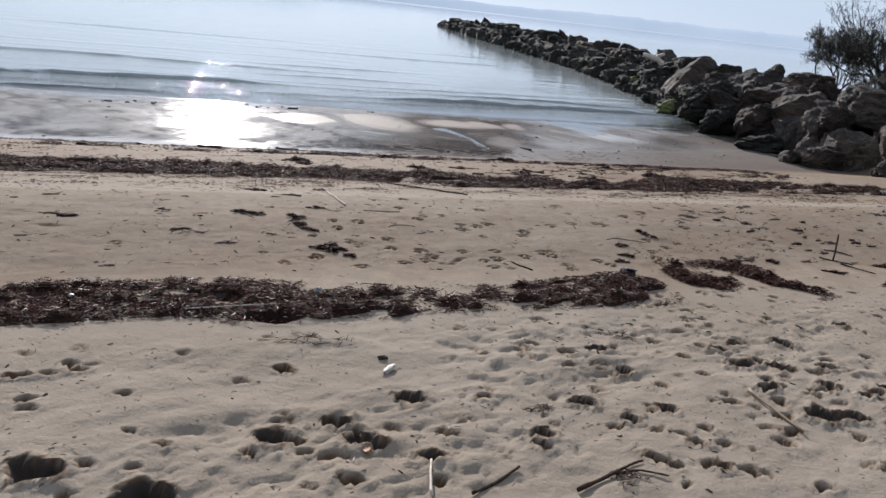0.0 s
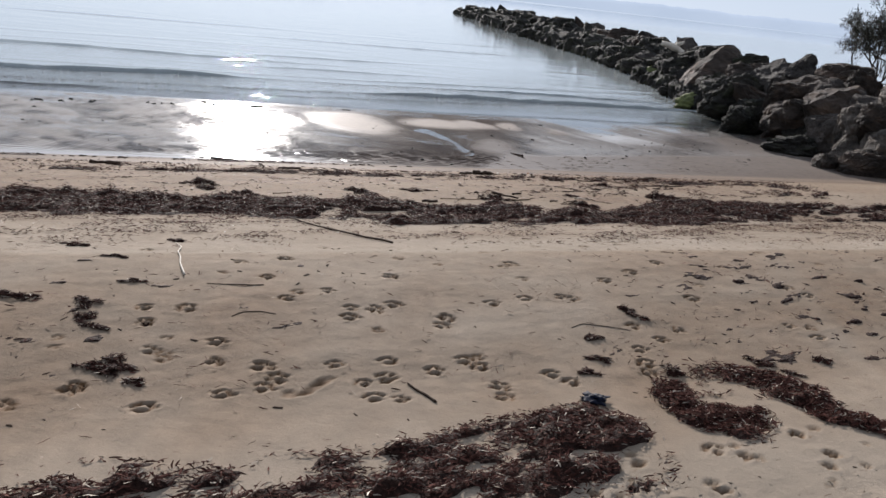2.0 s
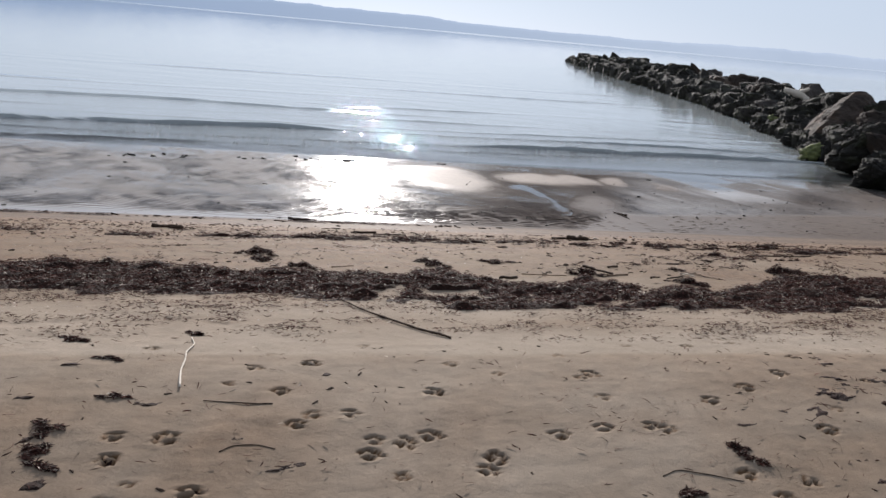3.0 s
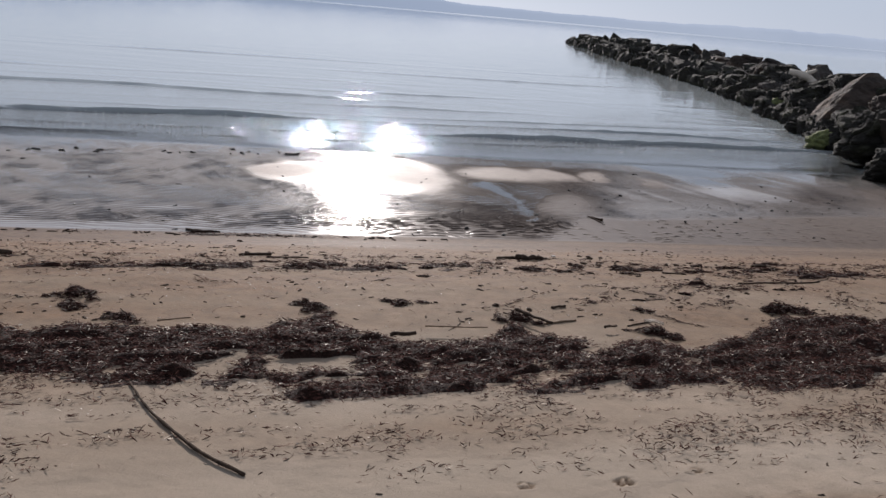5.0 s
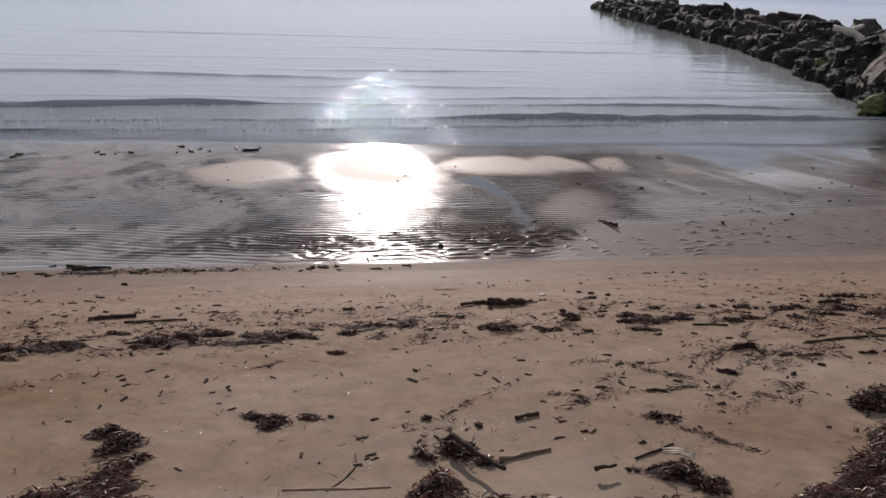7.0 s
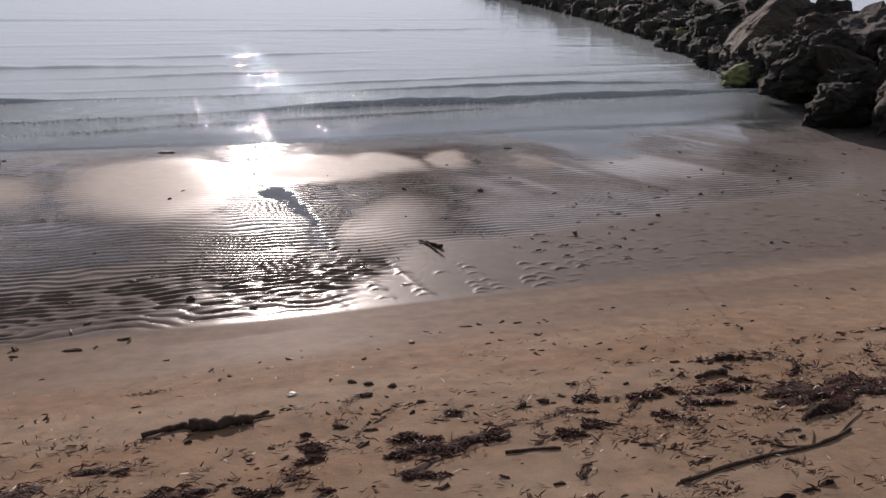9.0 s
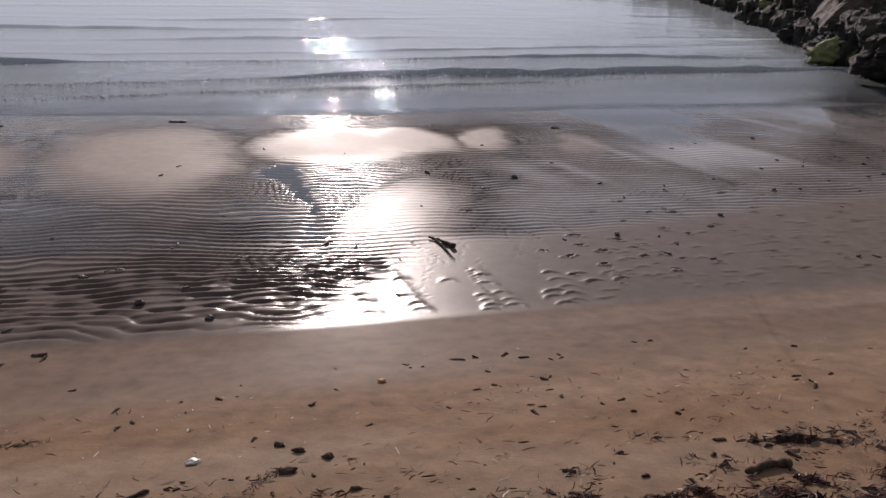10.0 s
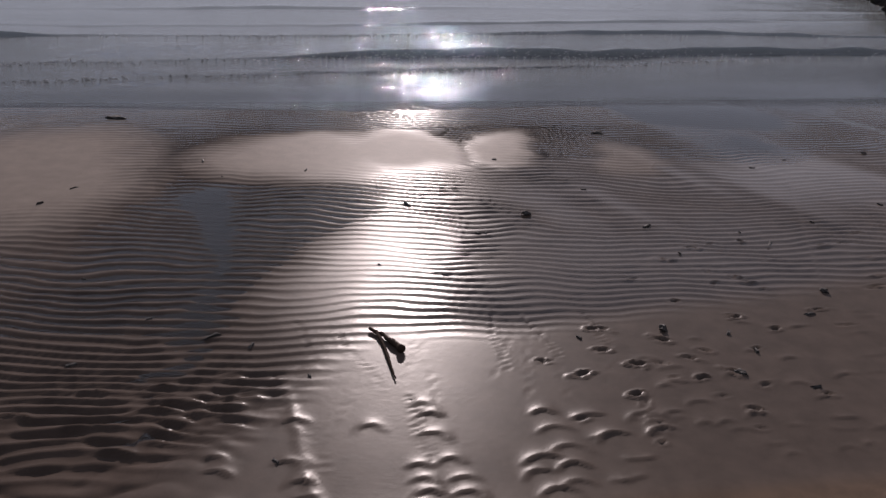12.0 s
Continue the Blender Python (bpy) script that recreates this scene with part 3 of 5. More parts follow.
# the prints darken here as well, for damp and painted shade
wet = np.clip(wet + 0.95 * np.clip(DAMP_SHADE / 0.022, 0, 1) + near * ((0.45 + 0.40 * sstep(6.5, 9.0, GV)) * (fbm(GX * 0.9, GV * 2.3, 27, 6) - 0.5) + 0.42 * (fbm(GX * 3.4, GV * 0.7, 29, 4) - 0.5) * sstep(7.0, 6.0, GV)) * sstep(3.0, 4.5, GV) * sstep(13.6, 13.0, GV), 0, 1) * (1 - 0.8 * bank) * (1 - 0.34 * sstep(2.8, 5.2, GX) * sstep(8.0, 9.0, GV) * sstep(15.5, 13.0, GV))
shine = np.clip(0.58 * sstep(12.2, 13.3, GV + edge) + 0.42 * sstep(13.78, 13.98, GV + 0.2 * edge), 0, 1) * (1 - bank)
wet_film = np.zeros_like(Z)                                          # how far a smooth skin of water lies on the sand
slick, drained = np.zeros_like(Z), np.zeros_like(Z)
fv = fy - SLANT * fx
_b, _p, _f = bars(fx, fy), smooth_patch(fx, fy), fingers(fx, fy)
drained[flat] = np.clip(0.8 * _b + 0.10 * _p + 0.10 * sstep(2.5, 5, fx) * sstep(18, 16, fv), 0, 1)
low = sstep(15.3, 14.6, fv) * sstep(1.1, 0.7, fx - 0.25 * (fy - 15.2))
patchy = sstep(.36, .64, fbm(fx * 0.9, fy * 0.9, 241, 4))
slick[:], wet_film[:] = 0.40, 0.5
aside = np.maximum(sstep(.7, 1.9, fx), sstep(-0.9, -2.2, fx)) * (1 - _b) * (1 - _p)       # water lies thicker away from the bars
slick[flat] = 0.20 + 0.04 * patchy + 0.26 * _b + 0.13 * _p - 0.10 * aside
wet_film[flat] = np.clip((0.25 - 0.07 * patchy - 0.02 * low + 0.67 * aside * (1 - 0.62 * (1 - _f) * sstep(.9, 2.0, fx) * sstep(16.0, 17.2, fv)) + 0.07 * _p - 0.12 * sstep(17.2, 18.2, fv) * (1 - aside)) * (1 - _b) + 0.15 * _b, 0, 1) * (1 - 0.65 * sstep(1.8, 4.6, fx) * sstep(18 + 2.2 * sstep(3.5, 5.5, fx), 16 + 2 * sstep(3.5, 5.5, fx), fv))
levelled = np.zeros_like(Z)
levelled[flat] = np.clip(0.50 - 0.38 * low - 0.42 * _p + 0.26 * aside, 0, 1) * sstep(14.0, 14.6, fv)
wet_film = wet_film * (0.06 * sstep(0.25, 0.55, shine) + 0.94 * sstep(0.64, 0.98, shine))
ground = tagged(new("ground", sheet("ground", GX, GY, Z, SAND, (("wet", wet), ("loose", dry), ("shine", shine), ("film", np.clip(wet_film, 0, 1)), ("slick", slick), ("drained", drained), ("levelled", levelled), ("moist_shade", np.clip((DAMP_SHADE - 0.012) / 0.035, 0, 0.95) * (GV < 13))))),
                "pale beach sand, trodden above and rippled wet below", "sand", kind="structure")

# ---- water: the sea, and the thin film left standing on the flat ----
wxs = np.concatenate([[-4400, -1200, -400, -150, -80, -55, -40], np.arange(-32, -9, 0.45), np.arange(-9, 7, 0.12), np.arange(7, 30, 0.8), [32, 40, 60, 110, 300, 900, 4400]])
wvs = np.concatenate([np.arange(13.7, 19.6, 0.06), np.arange(19.6, 21.8, 0.03), np.arange(21.8, 25.6, 0.022), np.arange(25.6, 27, 0.04), np.arange(27, 38, 0.08), np.arange(38, 52, 0.13), np.arange(52, 80, 0.8), [84, 95, 115, 150, 220, 400, 800, 1700, 3000, 4700]])
WX, WV = np.meshgrid(wxs, wvs)
WY = WV + SLANT * WX
film = np.interp(WV, _tv, _tz)
# water stands in the ripple troughs and in a pool between the bars; the bars and the foot of the slope lie bare
lap = WV - 20.45 + 0.06 * WX * sstep(0, 8, np.abs(WX)) + 0.9 * (fbm(WX * 0.25, WY * 0.1, 95, 3) - 0.5) + 0.12 * (fbm(WX * 1.6, WY * 1.6, 97, 3) - 0.5)
stand = -0.0010 + 0.006 * (fbm(WX * 0.9, WY * 1.1, 91, 3) - 0.5) + 0.0025 * channel(WX, WY) + 0.004 * fingers(WX, WY) + 0.003 * sstep(18.8, 20.0, WV)
stand = stand - 0.012 * bars(WX, WY) - 0.014 * sstep(0.1, 0.6, smooth_patch(WX, WY)) - 0.014 * sstep(15.5, 15.0, WV) * (1 - channel(WX, WY))
stand = stand - 0.0055 * sstep(.3, 1.0, WX) * sstep(18.6, 17.8, WV)
stand = stand - 0.016 * sstep(1.6, 4.6, WX + 0.6 * (15.5 - WV) + 1.6 * (fbm(WX * 1.3, WY * 0.5, 223, 4) - 0.5)) * sstep(18.6, 16.6, WV)
film = film + shelf(WX, WV) + stand + 0.006 * (fbm(WX * 0.7, WY * 0.7, 81, 3) - 0.5)
sea_w = sstep(20.3, 21.6, WV)
edge_w = sstep(-0.05, 0.05, lap)
WZ = film * (1 - sea_w) + sea_w * (0.009 * sstep(22.5, 20.5, WV)) + 0.005 * edge_w * (1 - sea_w) + 0.004 * np.exp(-((lap - .03) / 0.05) ** 2)
wave_line = WY - 0.585 * WX


def crest_at(x, crest):
    """Where a crest runs, as it wavers along the shore."""
    return crest + 1.3 * (vnoise(x * 0.16 + crest, x * 0 + crest, 101) - 0.5) + 0.25 * (vnoise(x * 0.7, x * 0 + crest, 103) - 0.5) + 0.10 * (vnoise(x * 3.1, x * 0 + crest, 109) - 0.5)


churn = np.zeros_like(WX)
for crest, height, width, lo, hi in ((22.35, .030, .07, -40, 6), (23.3, .074, .11, -40, 6.2), (24.9, .070, .12, -30, 6), (26.6, .022, .16, -14, 7), (28.3, .045, .22, -20, 9),
                                     (30.9, .060, .28, -32, -5), (33.0, .034, .25, -14, 6), (36.5, .070, .38, -34, -6), (41.5, .036, .36, -12, 4), (47.5, .045, .42, -34, 0)):
    d = wave_line - crest_at(WX, crest)
    face = np.where(d < 0, np.exp(-(d / (width * 0.45)) ** 2), np.exp(-(d / (width * 1.6)) ** 2))
    span = sstep(lo - 4, lo + 3, WX) * sstep(hi + 2.5, hi - 2.5, WX) * (0.15 + 1.1 * sstep(.25, .75, vnoise(WX * 0.2 + 3 * crest, WX * 0, 105))) * (0.75 + 0.5 * vnoise(WX * 2.3 + crest, WX * 0, 107))
    WZ = WZ + height * face * span
    if crest < 25.5:
        churn = churn + span * np.exp(-((d + 0.06) / 0.30) ** 2)
chop = (np.abs(WX) < 40) & (WV > 19.5) & (WV < 90)
WZ = WZ + chop * sea_w * (0.010 * (fbm(WX * 0.5, WY * 1.3, 111, 3) - 0.5) + 0.004 * sstep(21, 24, WV) * (fbm(WX * 2.0, WY * 4.0, 115, 2) - 0.5))
stir = np.clip(churn + 0.4 * sstep(20.8, 21.6, wave_line) * sstep(25.8, 24.6, wave_line), 0, 1) + 0.5 * np.exp(-((lap - 0.12) / 0.12) ** 2)
WZ = WZ + stir * 0.007 * (fbm(WX * 5.5, WY * 8.5, 231, 2) - 0.5)
lapping = np.clip(np.clip(stir, 0, 1) + 0.5 * np.exp(-((lap - 0.15) / 0.22) ** 2) + 0.24 * sea_w * sstep(36, 26, WV), 0, 1) * sstep(19.2, 20.2, WV)
depth_here = np.clip(WZ - shore_profile(WV), 0, 10)
deep = 1 - np.exp(-depth_here / 0.13)
water = tagged(new("water", sheet("water", WX, WY, WZ, WATER, (("deep", deep), ("sea", sea_w), ("lap", lapping), ("ruffled", 0.06 * (1 - sea_w) + sea_w * (0.06 + 0.35 * sstep(1.5, 4.5, WX)) * (WV < 200) + 0.12 * (WV >= 200) + 0.40 * sstep(900, 1600, WV) * sstep(3400, 2600, WV))))),
               "calm pale sea with low waves lapping a wet flat", "sea", kind="structure")

# flecks of froth on the leading edge of the lapping waves
rw = np.random.RandomState(77)
fc, fq, fn = [], [], 0
ring_a = np.arange(6) / 6 * 2 * np.pi
for crest, count, spread, x0, x1 in ((22.35, 1100, .05, -9, 5.5), (23.3, 1700, .06, -10, 6), (24.9, 900, .06, -10, 6)):
    cx = rw.uniform(x0, x1, count)
    cx = cx[rw.rand(count) < 0.25 + 0.75 * sstep(.35, .65, vnoise(cx * 0.9 + crest, cx * 0, 311))]
    cy = 0.585 * cx + crest_at(cx, crest) - .07 + rw.normal(0, spread, len(cx))
    for px, py in zip(cx, cy):
        pv = py - SLANT * px
        i, j = np.searchsorted(wxs, px) - 1, np.searchsorted(wvs, pv) - 1
        p, q = (px - wxs[i]) / (wxs[i + 1] - wxs[i]), (pv - wvs[j]) / (wvs[j + 1] - wvs[j])
        z0 = WZ[j, i] * (1 - p) * (1 - q) + WZ[j, i + 1] * p * (1 - q) + WZ[j + 1, i] * (1 - p) * q + WZ[j + 1, i + 1] * p * q
        rx, ry = rw.uniform(.006, .022), rw.uniform(.005, .011)
        rings = [np.stack([px + rx * f * np.cos(ring_a), py + 0.5 * rx * f * np.cos(ring_a) + ry * f * np.sin(ring_a), np.full(6, z0 - .002 + .009 * (1 - f * f))], -1) for f in (1.0, .6, .05)]
        fc.append(np.concatenate(rings))
        o = np.arange(6)
        fq += [np.stack([fn + 6 * a + o, fn + 6 * a + (o + 1) % 6, fn + 6 * a + 6 + (o + 1) % 6, fn + 6 * a + 6 + o], -1) for a in range(2)]
        fn += 18
tagged(new("sea_froth", mesh_from("sea_froth", np.concatenate(fc), np.concatenate(fq), [FROTH])), "flecks of pale froth along the lapping waves", "froth", kind="stuff")

# ---- far shore ----
az = np.radians(np.linspace(-70, 75, 900))
deg = np.degrees(az)
tall = np.interp(deg, [-70, -25, -9, 4, 10, 18, 27, 33, 45, 75], [.60, .74, .70, .52, .60, .92, .88, 1.15, 1.5, 1.2])
tall = tall * (0.72 + 0.36 * fbm(deg * 0.22, deg * 0, 121, 5) + 0.20 * fbm(deg * 1.6, deg * 0, 125, 4))
far = 3600.0
ring = np.stack([-np.sin(az) * far, np.cos(az) * far], -1)
hx, hy, hz = [], [], []
for back, share in ((0, -0.05), (4, 0.35), (60, 0.8), (160, 1.0), (420, -0.1)):
    k = (far + back) / far
    hx.append(ring[:, 0] * k), hy.append(ring[:, 1] * k), hz.append(np.tan(np.radians(tall)) * far * share)
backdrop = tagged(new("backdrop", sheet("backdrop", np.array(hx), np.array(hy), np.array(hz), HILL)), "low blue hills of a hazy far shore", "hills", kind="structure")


# ---- breakwater ----
def boulder_mesh(seed, cuts=3, points=13, rough=0.10, corners=()):
    """A quarried block: the hull of scattered corners, chipped and roughened."""
    r = np.random.RandomState(seed)
    bm = bmesh.new()
    for p in corners:
        bm.verts.new(p)
    for k in range(0 if corners else points):
        p = r.uniform(-1, 1, 3)
        p[r.randint(3)] = r.choice([-1, 1]) * r.uniform(.8, 1)
        bm.verts.new(Vector(p) * (0.75 + 0.25 / max(0.6, np.linalg.norm(p))))
    hull = bmesh.ops.convex_hull(bm, input=bm.verts[:])
    bmesh.ops.delete(bm, geom=list({v for v in bm.verts if not v.link_faces}), context="VERTS")
    for k in range(cuts):
        bmesh.ops.subdivide_edges(bm, edges=bm.edges[:], cuts=1, use_grid_fill=True, smooth=0.12 if k == 0 else 0.06)
    shift = Vector(r.uniform(-50, 50, 3))
    for v in bm.verts:
        q = v.co + shift
        crack = min(1.0, abs(noise.noise(q * 1.7)) * 5)
        ledge = noise.cell(Vector((q.x * .4, q.y * .4, q.z * 3.2 + noise.noise(q) * .8)))
        v.co += v.co.normalized() * (rough * (0.9 * noise.fractal(q * 1.6, 1.0, 2.0, 4) - 0.5 * (1 - crack) + 0.25 * ledge + 0.35 * noise.noise(q * 6)))
    lo = [min(v.co[i] for v in bm.verts) for i in range(3)]
    hi = [max(v.co[i] for v in bm.verts) for i in range(3)]
    for v in bm.verts:
        v.co = Vector([(v.co[i] - lo[i]) / (hi[i] - lo[i]) - 0.5 for i in range(3)])
    me = bpy.data.meshes.new("boulder")
    bm.to_mesh(me)
    bm.free()
    return me


FINE = [boulder_mesh(200 + k, 4, 12 + k % 4, 0.15) for k in range(9)]
WEEDY = [boulder_mesh(300 + k, 4, 16, 0.24) for k in range(4)]
MIDDLE = [boulder_mesh(230 + k, 3, 12 + k % 4, 0.15) for k in range(9)]
MIDDLE_WEEDY = [boulder_mesh(330 + k, 3, 16, 0.24) for k in range(5)]
PEAKED = [boulder_mesh(520 + k, 4, rough=0.11, corners=((-1, -.8, -1), (1, -.9 + .2 * k, -1), (1, .9, -1), (-1, .8, -1), (.35 + .2 * k, -.25, 1), (.75, .35, .9 - .2 * k), (1, -.5, .3), (-.85, -.55, -.2 - .2 * k), (-.8, .6, -.1), (.1, -.75, .25))) for k in range(3)]
PEAKED += [boulder_mesh(510, 4, rough=0.09, corners=((-1, -.8, -1), (1, -.9, -1), (1, .9, -1), (-1, .9, -1), (-.05, -.1, 1), (.25, .2, .95), (.95, -.4, -.1), (-.55, -.6, 0), (.6, .6, .35)))]
_rb = np.random.RandomState(41)
BLOCK = [boulder_mesh(540 + k, 4, rough=0.13, corners=[tuple(np.array(c) * _rb.uniform(.62, 1.0, 3)) for c in ((i, j, k2) for i in (-1, 1) for j in (-1, 1) for k2 in (-1, 1))] + [tuple(_rb.uniform(-.5, .5, 2)) + (1.05,), (1.05,) + tuple(_rb.uniform(-.5, .5, 2))]) for k in range(5)]
COARSE = [boulder_mesh(400 + k, 2, 13, 0.18) for k in range(10)]
LABELS = {"pale": "grey quarried limestone block of the breakwater, sunlit tone painted in", "grey": "grey quarried limestone boulder of the breakwater", "brown": "brown weathered boulder stacked in the breakwater",
          "weed": "dark breakwater boulder, weed and backlit shade in its colour"}
_shared = {}


def boulder(x, y, z, w, h, look_of="grey", d=None, turn=0.0, tip=0.0, shape=0, pool=None):
    """One rock, centred at x y z, w wide, h high and d deep."""
    pool = pool or (WEEDY if look_of == "weed" else FINE)
    # near grey blocks switch to the copy with sunlight in its colour
    look_of = "pale" if look_of == "grey" and y < 20 else look_of
    key = (look_of, pool[shape % len(pool)].name)
    if key not in _shared:
        me = pool[shape % len(pool)].copy()
        me.materials.append({"pale": ROCK_SUNLIT, "grey": ROCK, "brown": ROCK_BROWN, "weed": ROCK_WEED_SHADE}[look_of])
        _shared[key] = me
    ob = tagged(new("boulder", _shared[key]), LABELS[look_of], "boulder", "breakwater boulders")
    ob.matrix_world = pose(x, y, z) @ pose(0, 0, 0, 0, tip, 0) @ Matrix.Diagonal((w, (d or 0.9 * w), h * 1.04, 1)) @ pose(0, 0, 0, 0, 0, 0 if pool is PEAKED else 90 * (shape % 4))
    return ob


# the landward end, rock by rock
boulder(7.06, 20.2, .16, 1.35, .55, "weed", 1.1, shape=0)
boulder(7.32, 18.6, .12, .58, .42, "grey", shape=1)
boulder(7.81, 19.2, .36, .64, .55, "grey", tip=-18, shape=2)
boulder(7.87, 18.4, .20, .98, .56, "brown", shape=3)
boulder(8.52, 18.6, .42, 1.25, 1.0, "grey", 1.1, shape=0, pool=BLOCK)
boulder(8.25, 19.7, .74, 1.05, 1.1, "grey", shape=5)
boulder(8.78, 16.6, .94, .98, .84, "grey", .9, tip=-24, shape=1, pool=BLOCK)
boulder(7.95, 15.3, .55, .62, .55, "brown", shape=2)
boulder(7.38, 12.7, .88, 1.06, .88, "grey", 1.1, tip=8, shape=2, pool=BLOCK)
boulder(8.63, 14.1, 1.05, .72, .6, "grey", tip=-15, shape=1)
boulder(8.25, 13.3, .75, .7, .6, "brown", shape=7)
boulder(8.22, 13.2, 1.10, .74, .46, "grey", .7, tip=-18, shape=5)
boulder(7.55, 11.1, .95, .95, .72, "grey", .9, shape=3, pool=BLOCK)
boulder(9.3, 14.5, 1.5, 1.0, .75, "grey", shape=3)
boulder(8.9, 12.6, 1.15, 1.1, .9, "grey", shape=4, pool=BLOCK)
boulder(9.45, 16.4, 1.45, 1.38, 1.10, "grey", 1.1, tip=-8, shape=2, pool=BLOCK)
boulder(9.0, 15.5, 1.20, .85, .62, "grey", .9, tip=-22, shape=2)
boulder(10.4, 15.2, 1.55, .9, .8, "grey", .9, tip=-12, shape=0)
boulder(9.38, 19.5, 1.35, 1.90, .95, "grey", 1.2, tip=6, shape=4, pool=BLOCK)
boulder(8.2, 19.0, 1.05, .80, .62, "brown", .8, tip=12, shape=3)
boulder(10.1, 18.6, 1.35, 1.1, 1.0, "grey", 1.1, shape=3, pool=BLOCK)
boulder(7.7, 21.6, .60, 1.9, .95, "brown", 1.2, shape=1)
boulder(7.37, 22.4, 1.05, .9, .75, "brown", shape=4)
boulder(8.50, 22.3, 1.18, 1.0, .75, "brown", shape=6)
boulder(9.40, 22.6, 1.25, 1.2, 1.2, "brown", shape=0)
boulder(8.48, 25.0, 1.55, .9, .9, "grey", shape=2)
boulder(9.38, 24.5, 1.50, 1.55, .75, "brown", shape=3)
boulder(6.63, 22.5, .33, 1.1, .75, "weed", 1.0, shape=1)
boulder(6.95, 25.0, .72, 1.9, 1.25, "weed", 1.4, shape=2)
boulder(7.9, 27.5, 1.0, 1.5, 1.1, "brown", 1.3, shape=5)
boulder(7.62, 30.0, 1.12, 2.6, 1.5, "brown", 1.7, shape=3, pool=PEAKED)
boulder(6.66, 28.0, .18, 1.1, .75, "weed", 1.0, shape=3)
boulder(6.5, 31.0, .2, 1.3, .8, "weed", 1.2, shape=0)
boulder(6.77, 37.0, .2, .85, .75, "weed", 1.0, shape=1)
boulder(8.04, 38.0, 1.1, 1.5, 1.4, "grey", 1.3, shape=6)
boulder(7.54, 47.0, 1.15, 1.3, 1.1, "grey", shape=1)
boulder(6.68, 50.0, .95, 1.8, 1.5, "brown", 1.4, shape=3)
boulder(5.15, 62.0, 1.35, .85, 1.1, "brown", shape=0)
boulder(5.99, 58.0, 1.2, 1.0, 1.0, "grey", shape=7)

far_rocks = []


def far_rock(x, y, z, w, h, look_of, d, tip, shape, pool):
    me = pool[shape % len(pool)]
    co = np.empty(len(me.vertices) * 3, np.float32)
    me.vertices.foreach_get("co", co)
    tri = np.empty(len(me.polygons) * 3, np.int32)
    me.polygons.foreach_get("vertices", tri)
    m = np.array(pose(x, y, z, 0, tip, 40 * shape) @ Matrix.Diagonal((w * 1.1, d * 1.1, h * 1.15, 1)))
    far_rocks.append((co.reshape(-1, 3) @ m[:3, :3].T + m[:3, 3], tri.reshape(-1, 3), look_of == "weed"))


# the rest of the wall, two courses and a crest running out to sea
JX, JY = np.array([8.6, 8.3, 8.1, 7.9, 7.6, 6.4, 4.3, 2.2, -0.2, -3.4, -6.2]), np.array([16.5, 21, 25, 32, 40, 50, 60, 72, 86, 104, 121])
rj = np.random.RandomState(5)
y = 20.5
while y < 121:
    cx = float(np.interp(y, JY, JX))
    lean = (np.interp(y + 2, JY, JX) - np.interp(y - 2, JY, JX)) / 4
    for row, (dx, z, size) in enumerate(((-1.35, .10, 1.15), (-0.6, .45, 1.2), (0.3, .80, 1.25), (1.3, .62, 1.2), (2.2, .2, 1.2))):
        if y < 31 and row in (0, 3, 4) and y < 26:
            continue
        s = size * rj.uniform(.75, 1.25)
        # past y 27 most rocks take the dark look, as painted backlit shade
        kind = "weed" if row in (0, 4) or (y > 27 and rj.rand() < .82) else ("weed" if row == 1 and rj.rand() < .6 else ("grey" if rj.rand() < .45 else "brown"))
        fade = 1 - 0.35 * max(0, min(1, (y - 85) / 36))
        place = boulder if y < 62 else far_rock
        place(cx + dx + rj.uniform(-.25, .25), y + rj.uniform(-.4, .4) - lean * dx, z * fade + rj.uniform(-.1, .22 if row == 2 else .1), s * rj.uniform(.9, 1.3), s * rj.uniform(.7, 1.05) * fade,
                kind, s, tip=rj.uniform(-25, 25), shape=rj.randint(0, 50), pool=COARSE if y > 45 or row > 2 else (MIDDLE_WEEDY if kind == "weed" else MIDDLE))
    y += 1.15 if y < 60 else 1.35
_co, _tri, _ind, _n = [], [], [], 0
for co, tri, weedy in far_rocks:
    _co.append(co), _tri.append(tri + _n), _ind.append(np.full(len(tri), int(weedy)))
    _n += len(co)
# every far rock gets the dark colour that holds the wall's backlit shade
tagged(new("far_boulders", mesh_from("far_boulders", np.concatenate(_co), np.concatenate(_tri), [ROCK_WEED_SHADE, ROCK_WEED_SHADE], smooth=False, indices=np.concatenate(_ind))),
       "dark boulders of the breakwater running out to sea", "boulders", kind="stuff")

def part(name, me, parent, label="", kind=""):
    ob = tagged(new(name, me), label, kind=kind)
    ob.parent = parent
    return ob


def cushion(name, seed, rx, ry, rz, material):
    """One low, lumpy cushion of growth."""
    bm = bmesh.new()
    bmesh.ops.create_icosphere(bm, subdivisions=4, radius=1.0)
    shift = Vector((seed, seed * 2, 0))
    for v in bm.verts:
        k = 1 + 0.38 * noise.fractal(v.co * 2.2 + shift, 1.0, 2.0, 3) + 0.16 * noise.noise(v.co * 7 + shift)
        v.co = Vector((v.co.x * rx * k, v.co.y * ry * k, v.co.z * rz * k))
    for f in bm.faces:
        f.smooth = True
    me = bpy.data.meshes.new(name)
    bm.to_mesh(me)
    bm.free()
    me.materials.append(material)
    return me


